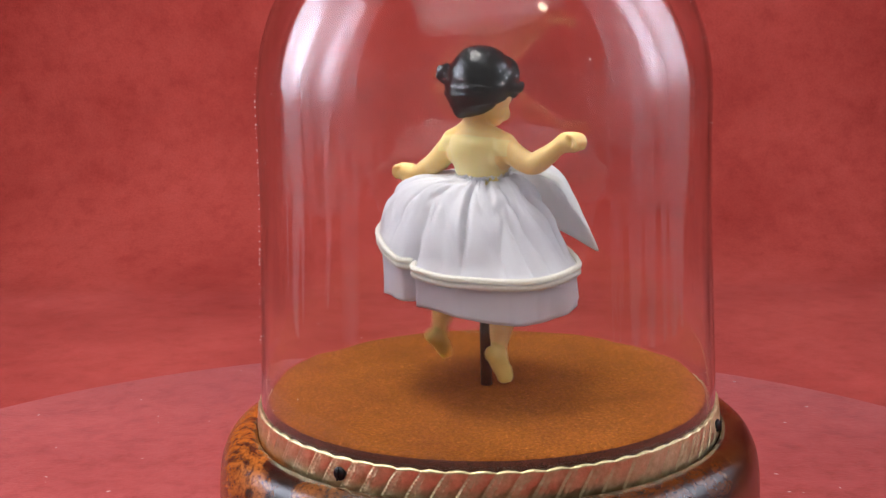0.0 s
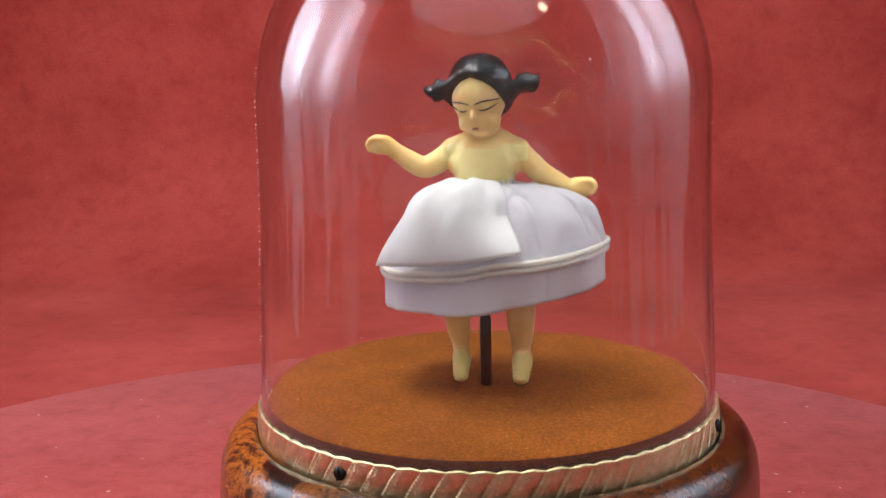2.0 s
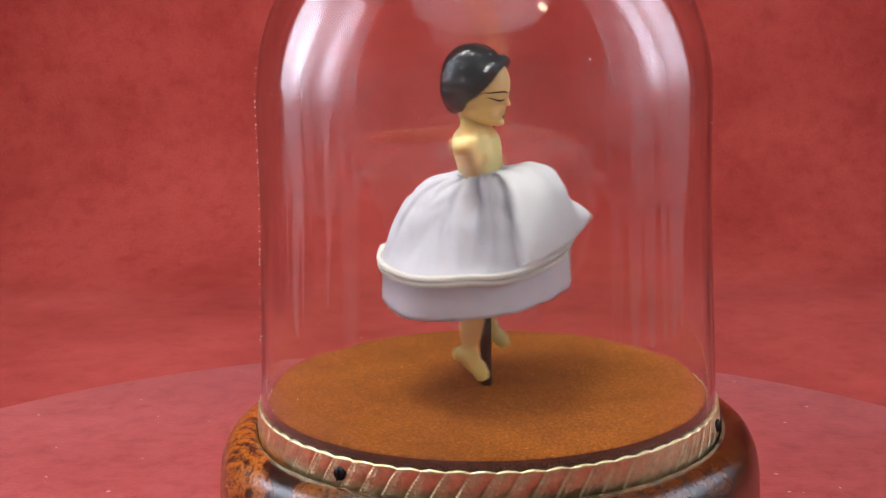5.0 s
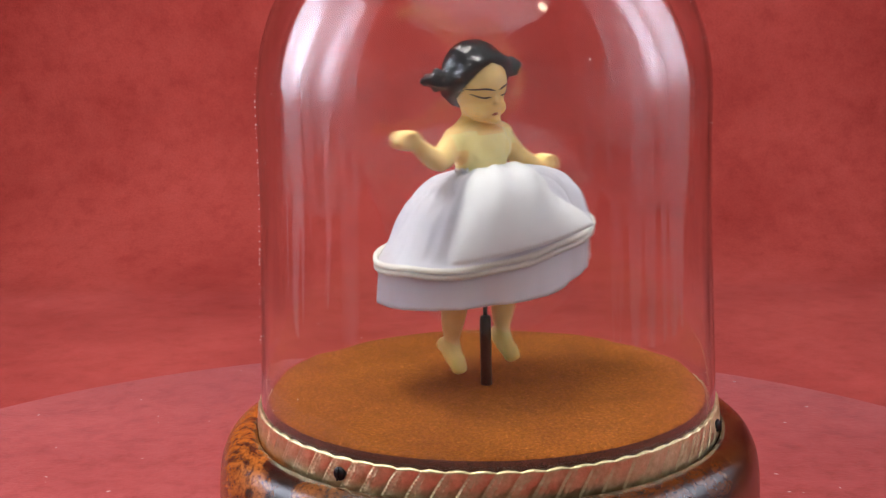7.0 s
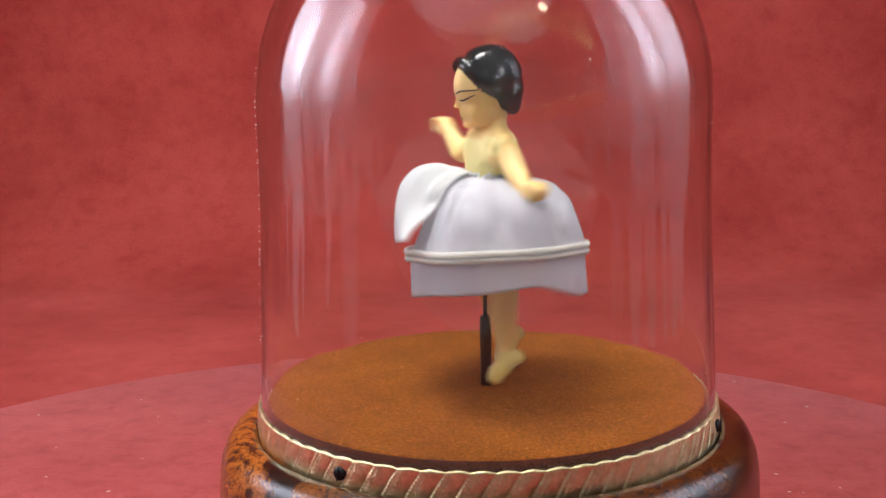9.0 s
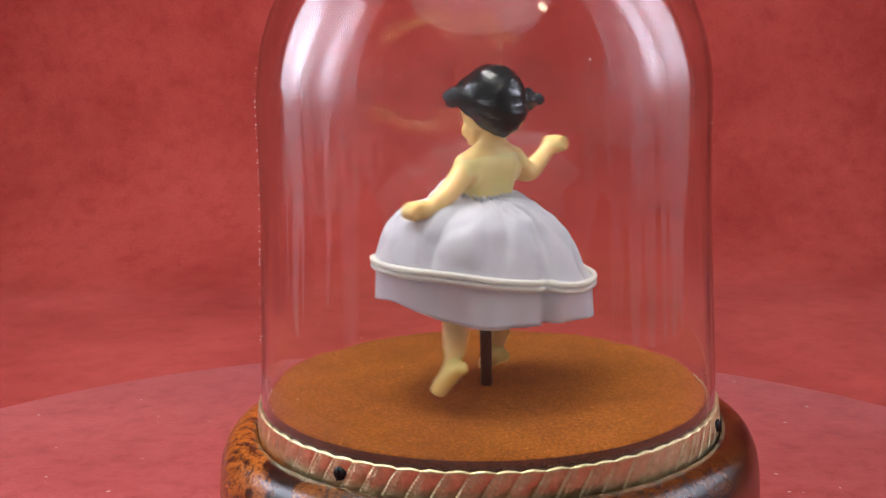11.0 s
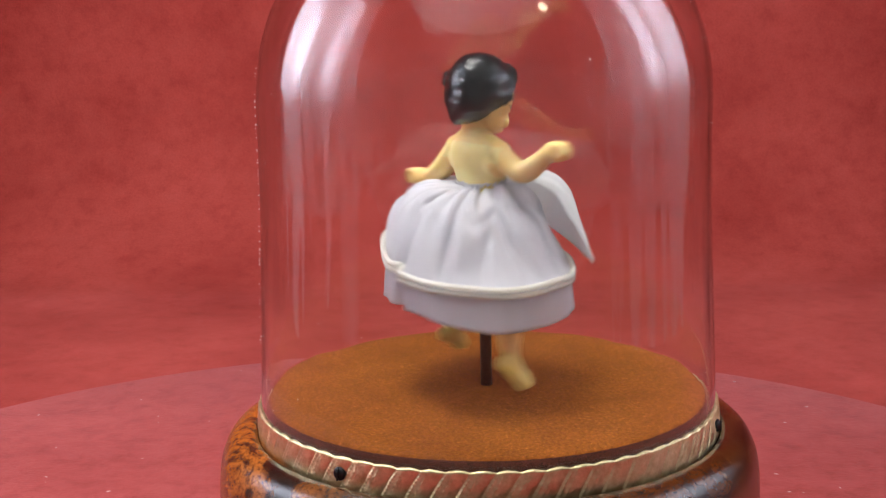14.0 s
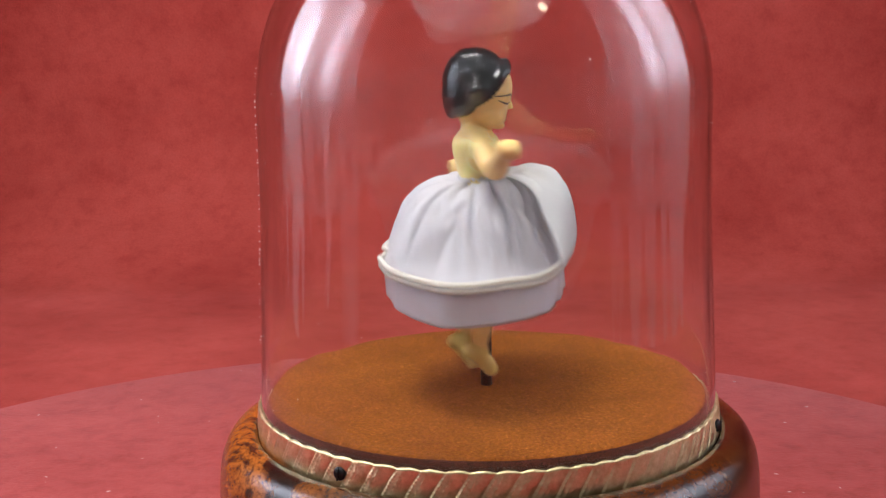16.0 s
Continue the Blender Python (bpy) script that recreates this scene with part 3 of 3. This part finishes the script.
def leg(parent, sx):
    bm = bmesh.new()
    p = smooth_path([(0, 0.2, 1, 3.0), (0, 0, -6, 3.3), (0, 0, -12, 3.0), (0, 0.4, -17, 2.5), (0, 0.5, -20.3, 1.75), (0, 0, -22.5, 1.8)], 4)
    tube(bm, [(q[0] * MM, q[1] * MM, q[2] * MM) for q in p], [q[3] * MM for q in p], 18)
    q = smooth_path([(0, 1.9, -20.6, 1.1), (0, 1.1, -22.3, 2.1), (0, -0.4, -24.2, 2.0), (0, -1.8, -26.0, 1.6), (0, -2.6, -27.6, 0.9)], 4)
    tube(bm, [(c[0] * MM, c[1] * MM, c[2] * MM) for c in q], [c[3] * MM for c in q], 16)
    ball(bm, (0, -2.0 * MM, -26.8 * MM), (1.4 * MM, 1.2 * MM, 1.2 * MM))
    ball(bm, (0, 2.9 * MM, -22.2 * MM), (1.6 * MM, 1.5 * MM, 1.7 * MM))
    tube(bm, [(0, -1.2 * MM, -24.6 * MM), (0, -2.3 * MM, -26.6 * MM), (0, -2.6 * MM, -27.6 * MM)], [1.9 * MM, 1.75 * MM, 1.35 * MM])
    skin = fused(bm, 0.45 * MM, 4)
    for f in skin.faces:
        c = f.calc_center_median() / MM
        if c.z < -21.2 + 0.45 * (c.y + 1.0):
            f.material_index = 1
    ob = part("leg", skin, [SKIN, SHOE], parent, "yellowed plastic leg in a pale slipper")
    return ob


DOLL = doll()
LEGS = [leg(DOLL, -1), leg(DOLL, 1)]


# ---- the skirt ----
def hump(az, deg, width):
    """A bell of height 1 round the azimuth deg."""
    d = (math.degrees(az) - deg + 180) % 360 - 180
    return math.exp(-(d / width) ** 2)


def around(az):
    """Reach of the skirt's rim, in mm, towards az radians (0: front, pi/2: the doll's left)."""
    s, c = math.sin(az), math.cos(az)
    ry = 17.8 if c > 0 else 21.8
    return 1.3 * s + 0.8 * max(0, -c) + math.sqrt((25.4 * s) ** 2 + (ry * c) ** 2) - 3.0 * max(0, math.sin(2 * (az - math.pi / 2)) * (1 if 0 < math.sin(az) else 0)) - 2.9 * hump(az, 305, 36)


SEAM = math.radians(172)


def pleats(az, n, seed, s):
    """Rounded ridges with sharp valleys between, unevenly spaced; 0 in the valleys, 1 on the ridges."""
    warp = az + 0.42 * noise.noise((2.1 * math.sin(az), 2.1 * math.cos(az), seed)) + 0.30 * noise.noise((4 * math.sin(az), 4 * math.cos(az), seed + 1.7 * s))
    return abs(math.sin(0.5 * n * warp + seed)) ** 0.6


def folds(az, s):
    """Gathers that fan out from the waist and die away towards the rim, and the pinched seam."""
    d = (az - SEAM + math.pi) % (2 * math.pi) - math.pi
    h = -2.8 * math.exp(-(d / 0.075) ** 2) * s ** 0.7
    own = 0.55 + 0.9 * abs(noise.noise((2.6 * math.sin(az) + 5, 2.6 * math.cos(az), 0.5)))
    big = min(1, s / 0.16) * max(0, 1 - (s / 1.02) ** 2.2)
    small = min(1, s / 0.05) * max(0, 1 - s / 0.42)
    h += 5.2 * own * big * (pleats(az, 11, 2.0, s) - 0.8) + 1.1 * small * (pleats(az, 27, 5.0, s) - 0.7)
    h += 0.7 * noise.noise((3.0 * math.sin(az), 3.0 * math.cos(az), 4 * s)) * math.sin(math.pi * min(1, s + 0.05))
    return h


def crease(x, y, z):
    """Soft ridges with sharp valleys, as in handled cloth; about -1 to 0."""
    q = Vector((x, y, z))
    w = Vector((noise.noise(q * 0.07), noise.noise(q * 0.07 + Vector((9, 2, 4))), noise.noise(q * 0.07 + Vector((3, 7, 1))))) * 5
    a = 1 - min(1, abs(noise.noise((q + w) * 0.105)) * 3.2)
    b = 1 - min(1, abs(noise.noise((q + w) * 0.21 + Vector((5, 5, 5)))) * 3.0)
    return -(0.75 * a ** 1.6 + 0.25 * b ** 1.6)


def rim_z(az):
    s, c = math.sin(az), math.cos(az)
    return 32.6 + 0.122 * 25.5 * s - (0.6 * max(0, c) + 1.8 * max(0, -c))


PUFFED = smooth_path([(0.0, 0.0), (0.14, 0.0), (0.36, 0.03), (0.58, 0.10), (0.76, 0.25), (0.89, 0.50), (0.965, 0.78), (1.0, 1.0)], 5)
DRAPED = smooth_path([(0.0, 0.0), (0.09, 0.01), (0.25, 0.08), (0.43, 0.22), (0.59, 0.41), (0.73, 0.63), (0.87, 0.84), (1.0, 1.0)], 5)


def skirt_point(az, k, n):
    """k of n steps from the waist to the rim."""
    u = k / n * (len(PUFFED) - 1)
    i = min(int(u), len(PUFFED) - 2)
    puff = max(0.0, min(1.0, 0.48 + 0.8 * math.cos(az - 1.9)))
    line = [p * puff + d * (1 - puff) for p, d in zip(PUFFED[i:i + 2], DRAPED[i:i + 2])]
    a, b = line[0] + (line[1] - line[0]) * (u - i)
    waist = 6.1 * math.sqrt((math.sin(az)) ** 2 + (0.8 * math.cos(az)) ** 2)
    s = k / n
    r = waist + (around(az) - waist) * a + folds(az, s)
    back = max(0, -math.cos(az))
    top = 48.9 - 1.0 * back - 0.5 * abs(math.sin(az))
    z = top + (rim_z(az) - top) * b + 0.35 * math.sin(31 * az) * (1 - s) ** 6
    dent = 1.5 * crease(r * math.sin(az), -r * math.cos(az), z * 0.4) * math.sin(math.pi * min(1, s * 0.97)) ** 0.7 if 0 < s < 1 else 0
    r, z = r + 0.75 * dent, z + 0.6 * dent * (1 - s)
    if k == 0:
        z += 0.45 + 0.2 * math.sin(17 * az)
        r += 0.4 + 0.15 * math.sin(23 * az)
    return Vector((r * math.sin(az), -r * math.cos(az) + 0.4, z)) * MM


def skirt():
    root = empty("doll_skirt", "white cotton doll skirt with apron and cream cord trim", "skirt")
    n, rows, low = 480, 36, 10
    bm = bmesh.new()
    grid = []
    for k in range(rows + 1):
        grid.append([bm.verts.new(skirt_point(2 * math.pi * j / n, k, rows)) for j in range(n)])
    for k in range(1, low + 1):
        ring = []
        for j in range(n):
            az = 2 * math.pi * j / n
            p = skirt_point(az, rows, rows) / MM
            d = (az - SEAM + math.pi) % (2 * math.pi) - math.pi
            v = k / low
            wave = (0.55 * math.sin(5 * az + 1.0) + 0.3 * math.sin(11 * az) + 0.12 * math.sin(23 * az + 1)) * v
            r = Vector((p.x, p.y, 0)).normalized()
            drop = 8.7 + 0.5 * math.sin(3 * az + 2) + 0.6 * max(0, -math.cos(az)) - 2.0 * math.exp(-(((az - 1.5) / 0.33) ** 2)) + 0.9 * math.exp(-(((az - 2.3) / 0.25) ** 2)) - 1.9 * hump(az, 205, 38) - 0.7 * hump(az, 315, 35)
            inward = -0.35 + 0.1 * v + wave - 1.2 * math.exp(-(d / 0.06) ** 2) * v
            ring.append(bm.verts.new((p + r * inward + Vector((0, 0, -drop * v))) * MM))
        grid.append(ring)
    for a, b in zip(grid, grid[1:]):
        for j in range(n):
            bm.faces.new((a[j], b[j], b[(j + 1) % n], a[(j + 1) % n]))
    body = part("cloth", bm, COTTON, root, "gathered white cotton with soft folds")
    s = body.modifiers.new("thick", "SOLIDIFY")
    s.thickness, s.offset = 0.0004, -1
    # two cords round the rim, open at the seam
    for dz, dr, r in ((0.72, 0.30, 0.60), (-0.72, 0.20, 0.56)):
        bm = bmesh.new()
        m = 220
        pts = []
        for j in range(m + 1):
            az = SEAM + 0.03 + (2 * math.pi - 0.06) * j / m
            p = skirt_point(az, rows, rows) / MM
            o = Vector((p.x, p.y, 0)).normalized()
            pts.append((p + o * (dr + 0.08 * math.sin(60 * az)) + Vector((0, 0, dz + 0.15 * math.sin(7 * az)))) * MM)
        tube(bm, pts, [r * MM * (1 + 0.09 * math.sin(j * 1.9)) for j in range(m + 1)], 10)
        part("cord", bm, CORD, root, "cream satin cord")
    # the apron: a pleated flap standing off the front
    bm = bmesh.new()
    na, nr = 56, 26
    line = smooth_path([(5.6, 48.4), (6.4, 49.4), (9.8, 50.1), (14.6, 49.2), (18.4, 46.5), (21.0, 43.0), (23.0, 38.9), (24.7, 35.2)], 6)
    grid = []
    for k in range(nr + 1):
        u = k / nr * (len(line) - 1)
        i = min(int(u), len(line) - 2)
        r0, z0 = line[i] + (line[i + 1] - line[i]) * (u - i)
        v = k / nr
        ring = []
        for j in range(na + 1):
            w = j / na
            half = 0.60 + 0.04 * v if w < 0.5 else 0.92 - 0.14 * v
            az = -0.39 + half * (2 * w - 1)
            flat = 1.0 + 0.03 * (1 - w) ** 2 * v + 0.09 * max(0, 2 * w - 1) ** 2 * v * v - 0.10 * (1 - (2 * w - 1) ** 2) * v
            pleat = 1.7 * math.sin(19 * w + 0.6 + 2 * w * w) * (1 - v) ** 1.7 * min(1, v * 7) + 0.8 * math.sin(7 * w + 1) * v * (1 - v)
            pleat += 1.5 * math.sin(math.pi * v) * (1 - max(0, 2 * w - 1) ** 2) * min(1, w * 6 + 0.5) - 1.0 * v ** 6 * (1 - (2 * w - 1) ** 4)
            pleat -= 2.6 * math.exp(-((w - 0.46) / 0.028) ** 2) * max(0, 1 - v * 3.2) * min(1, v * 8)
            lift = (0.112 * 25 * math.sin(az)) * v - 0.6 * v * abs(2 * w - 1) ** 3 + 1.6 * v * max(0, 2 * w - 1) ** 2
            r = r0 * flat + pleat - 3.2 * math.sin(math.pi * min(1, v * 1.15)) * (w ** 5 + 0.5 * (1 - w) ** 6) * (1 if v < 0.87 else 0)
            p = Vector((r * math.sin(az), -r * math.cos(az) * (1 - 0.10 * v) + 0.2, z0 + lift + 0.45 * pleat))
            p += Vector((math.sin(az), -math.cos(az), 0.5)) * 0.4 * crease(p.x + 40, p.y, p.z) * math.sin(math.pi * min(1, v + 0.03)) ** 0.6
            # the side hems lie on the skirt, the lower hem stands off it
            t = min(1, max(0, (v - 0.66) / 0.32))
            e = abs(2 * w - 1) ** 2.6 * (1 - t * t * (3 - 2 * t)) * min(1, v * 6) * (1 if w > 0.5 else max(0.25, 1 - 1.5 * v))
            q = skirt_point(az % (2 * math.pi), v * 0.84 * 36, 36) / MM
            q += Vector((math.sin(az) * 0.6, -math.cos(az) * 0.6, 0.5))
            ring.append(bm.verts.new((p + (q - p) * 0.95 * e) * MM))
        grid.append(ring)
    for a, b in zip(grid, grid[1:]):
        for j in range(na):
            bm.faces.new((a[j], b[j], b[j + 1], a[j + 1]))
    ap = part("apron", bm, SATIN, root, "bright white satin apron flap")
    s = ap.modifiers.new("thick", "SOLIDIFY")
    s.thickness, s.offset = 0.0005, 0
    return root


SKIRT = skirt()

# ---- the dance ----
# seconds, turn of the doll (degrees), rise (mm), swing of the right leg and of the left leg (degrees about x and y)
DANCE = [
    (0.0, 140, -0.7, 19, 9, 0, -14), (0.1, 137, -1.1, 14, 0, 14, 14), (0.2, 132, -2.2, 21, 9, 12, -16), (0.3, 131, -4.9, 17, 3, 10, -18),
    (0.4, 153, -4.9, 25, -2, -1, -19), (0.5, 198, -4.5, 20, -9, -16, -12), (0.6, 254, -2.2, 17, -14, 5, -18), (0.7, 294, -0.4, 1, 2, 6, -19),
    (0.8, 344, 0.0, -10, -8, -10, -10), (0.9, 359, 0.0, -3, -4, -12, -19), (1.0, 380, -1.1, -11, 5, 17, -4), (1.1, 397, -3.0, 4, 4, -12, 6),
    (1.2, 452, -5.6, 22, -6, -13, 18), (1.3, 493, -6.0, 36, -6, -4, 31), (1.4, 482, -3.4, 27, 7, -4, 25), (1.5, 453, -1.9, -2, 3, 11, -19),
    (1.6, 434, -0.4, 16, 3, -6, -4), (1.7, 402, 0.0, 7, -4, -9, 1), (1.8, 382, -0.4, 7, 3, 1, -6), (1.9, 366, -0.7, -2, 2, -13, -7),
    (2.0, 352, -2.6, -11, -6, -12, -2), (2.1, 345, -3.4, -1, -6, 0, -1), (2.2, 321, -3.7, -9, -10, 8, 1), (2.3, 275, -3.7, -8, -9, 13, 1),
    (2.4, 245, -1.9, 7, 17, 8, -18), (2.5, 235, -0.4, -1, 10, -3, -3), (2.6, 233, -0.4, 10, 4, 13, -16), (2.7, 232, -0.4, 0, 7, 11, -18),
    (2.8, 227, -1.5, 15, -13, 8, -7), (2.9, 221, -3.0, 7, -3, 11, -20), (3.0, 214, -4.9, -6, 6, 14, -19), (3.1, 176, -5.6, -13, -4, 23, -6),
    (3.2, 112, -3.7, -5, 3, 29, 9), (3.3, 73, -1.1, 4, 18, 6, -17), (3.4, 24, 0.0, 15, -1, -14, -2), (3.5, -3, 0.0, -12, -3, -12, -7),
    (3.6, -29, 0.0, 4, -1, -8, -13), (3.7, -49, -0.4, -4, -14, -8, -12), (3.8, -66, -2.2, -6, -14, -1, -17), (3.9, -87, -3.7, -4, -16, 9, -16),
    (4.0, -180, -6.0, -6, -23, 21, 21), (4.1, -242, -4.1, -9, -6, 17, -14), (4.2, -306, -1.5, 3, 20, 1, -33), (4.3, -339, -1.1, 2, 18, 1, -31),
    (4.4, -372, 0.0, 1, 18, 2, -29), (4.5, -401, -1.1, 3, 20, 3, -31), (4.6, -430, -3.5, 7, 21, 0, -33), (4.7, -488, -5.1, 11, 18, -6, -33),
    (4.8, -545, -4.5, 12, 12, -9, -28), (4.9, -593, -2.3, 7, 6, -7, -20), (5.0, -640, -0.3, 1, 5, -1, -15), (5.1, -677, -0.3, -1, 9, 4, -17),
    (5.2, -715, -2.3, 3, 16, 4, -23), (5.3, -730, -4.5, 11, 18, -2, -28), (5.4, -745, -5.1, 17, 14, -10, -28), (5.5, -798, -3.5, 17, 6, -14, -21),
    (5.6, -850, -1.1, 12, -1, -12, -13), (5.7, -898, 0.0, 6, -2, -6, -9), (5.8, -945, -1.1, 5, 2, -2, -10), (5.9, -988, -3.5, 8, 6, -3, -14),
    (6.0, -1030, -5.1, 12, 6, -7, -15), (6.1, -1058, -4.5, 14, 3, -10, -14), (6.2, -1086, -2.3, 14, 0, -11, -11), (6.3, -1116, -0.7, 13, -1, -10, -9),
    (6.4, -1148, -1.9, -4, -15, -3, -15), (6.5, -1168, -3.7, -3, -13, 8, -7), (6.6, -1222, -4.9, -7, -14, 28, 2), (6.7, -1280, -4.1, -12, -15, 20, 8),
    (6.8, -1314, -1.9, 12, 16, 11, -15), (6.9, -1356, -0.4, 11, 18, -13, 0), (7.0, -1394, 0.4, 2, 3, -2, 3), (7.1, -1427, 0.4, -6, 0, -5, -15),
    (7.2, -1443, 0.0, 7, 1, -12, -4), (7.3, -1469, -1.5, -10, -8, -9, -11), (7.4, -1489, -3.7, -4, -5, 1, -20), (7.5, -1536, -5.2, -9, -12, 28, -11),
    (7.6, -1610, -3.7, -14, -10, 21, 5), (7.7, -1643, -1.5, 5, 7, 12, -27), (7.8, -1679, 0.0, 29, 5, -8, 1), (7.9, -1728, 0.0, -9, 11, 13, -3),
    (8.0, -1764, 0.4, 20, 1, -3, -11), (8.1, -1795, 0.0, -12, 4, -12, -5), (8.2, -1818, -1.5, -5, -1, -11, -6), (8.3, -1842, -3.4, -5, 2, -4, -17),
    (8.4, -1893, -5.2, -17, -19, 23, -1), (8.5, -1980, -3.4, -18, -9, 22, 5), (8.6, -2027, -1.1, 9, 19, 14, -31), (8.7, -2077, 0.0, 22, -1, -29, 13),
    (8.8, -2143, 0.4, 10, -5, -1, 1), (8.9, -2185, 0.4, -15, 3, -4, -21), (9.0, -2227, -0.7, 10, -20, -6, -14), (9.1, -2258, -2.6, 9, -16, -7, -19),
    (9.2, -2285, -4.5, -4, 1, -3, -3), (9.3, -2348, -1.3, -6, 0, -2, -3), (9.4, -2410, -0.0, -8, 0, 1, -4), (9.5, -2455, -0.9, -8, 3, 3, -8),
    (9.6, -2500, -3.2, -4, 5, 2, -13), (9.7, -2532, -5.0, -1, 3, -2, -15), (9.8, -2565, -4.8, -2, -3, -4, -13), (9.9, -2602, -2.7, -7, -9, -1, -8),
    (10.0, -2640, -0.6, -14, -9, 7, -6), (10.1, -2665, -0.1, -18, -4, 14, -9), (10.2, -2690, -1.7, -15, 3, 15, -18), (10.3, -2702, -4.1, -8, 6, 11, -26),
    (10.4, -2715, -5.2, -3, 3, 4, -28), (10.5, -2716, -4.1, -4, -5, 2, -24), (10.6, -2718, -1.7, -10, -10, 5, -19), (10.7, -2709, -0.1, -17, -11, 13, -17),
    (10.8, -2700, -0.6, -19, -6, 18, -20), (10.9, -2678, -2.7, -17, -2, 19, -27), (11.0, -2655, -4.8, -14, -1, 17, -31), (11.1, -2636, -5.0, -13, -3, 15, -32),
    (11.2, -2617, -3.2, -14, -6, 16, -31), (11.3, -2573, -0.4, -16, -6, 18, -32), (11.4, -2508, 0.0, 4, -2, 2, 4), (11.5, -2464, 0.4, 9, -1, -18, -4),
    (11.6, -2432, -0.7, -1, 17, 18, -22), (11.7, -2401, -1.9, 26, 8, 15, 4), (11.8, -2376, -3.0, 20, 9, 1, -3), (11.9, -2348, -5.2, 20, -5, -15, -3),
    (12.0, -2270, -6.0, 25, -5, -21, 10), (12.1, -2202, -3.4, 7, -27, -14, -5), (12.2, -2165, -1.1, 3, 1, -9, -33), (12.3, -2144, 0.0, 7, 8, 31, 14),
    (12.4, -2115, 0.0, 10, -7, -7, -21), (12.5, -2107, 0.0, 4, 5, 2, 0), (12.6, -2108, -0.4, 5, -3, 6, -1), (12.7, -2111, -1.9, 4, 9, 2, -17),
    (12.8, -2112, -3.4, 2, 3, 7, -3), (12.9, -2115, -4.1, 5, -1, 11, -5), (13.0, -2128, -3.7, 0, 2, 11, -2), (13.1, -2152, -2.2, -12, -1, 11, -7),
    (13.2, -2167, -0.7, 9, 2, -10, -21), (13.3, -2182, 0.0, -8, -13, -13, 1), (13.4, -2193, 0.0, -3, -6, -3, -19), (13.5, -2197, -0.4, -7, -11, -8, -11),
    (13.6, -2193, -1.5, -9, -9, -10, -9), (13.7, -2188, -3.4, 3, -2, -10, -10), (13.8, -2160, -4.1, 12, -4, -13, -4), (13.9, -2080, -3.7, 21, 9, -13, 15),
    (14.0, -2031, -2.2, 9, 19, -9, -20), (14.1, -1992, -0.4, -2, -7, 25, -15), (14.2, -1980, 0.0, 21, 5, 21, 11), (14.3, -1977, 0.0, -6, 0, 20, -25),
    (14.4, -1976, -0.4, 4, -6, 21, -12), (14.5, -1977, -1.5, 21, -3, -5, -3), (14.6, -1984, -3.0, 3, -8, 23, -21), (14.7, -1997, -4.9, -4, -10, 27, -14),
    (14.8, -2041, -5.2, -6, -17, 33, 5), (14.9, -2078, -3.7, 22, -9, -6, 16), (15.0, -2106, -2.2, -8, 5, 8, 2), (15.1, -2134, -0.7, 14, 10, -14, -10),
    (15.2, -2157, 0.0, 7, -5, -12, -2), (15.3, -2166, 0.0, -12, 2, -11, -13), (15.4, -2178, -0.4, 7, -6, -10, -9), (15.5, -2191, -1.5, -13, -3, -9, -10),
    (15.6, -2202, -3.0, -14, -4, -5, -16), (15.7, -2229, -4.1, -17, -10, 13, -8), (15.8, -2302, -5.2, -19, -19, 15, 14), (15.9, -2372, -3.3, -9, -3, 19, 0),
    (16.0, -2419, -1.1, 2, -9, 8, 16),
]


def motions():
    body, right, left = [], [], []
    for k, (t, turn, rise, rx, ry, lx, ly) in enumerate(DANCE):
        if k and abs(turn - DANCE[k - 1][1]) > 60:
            b = DANCE[k - 1]
            body.append(((t + b[0]) / 2, pose(0, 0, (rise + b[2]) / 2 * MM, 0, 0, (turn + b[1]) / 2)))
        body.append((t, pose(0, 0, rise * MM, 0, 0, turn)))
        right.append((t, pose(-7.5 * MM, 1 * MM, 32.3 * MM, rx, ry, 0)))
        left.append((t, pose(7.5 * MM, 1 * MM, 32.3 * MM, lx, ly, 0)))
    walk(DOLL, body)
    walk(SKIRT, body)
    walk(LEGS[0], right)
    walk(LEGS[1], left)


motions()
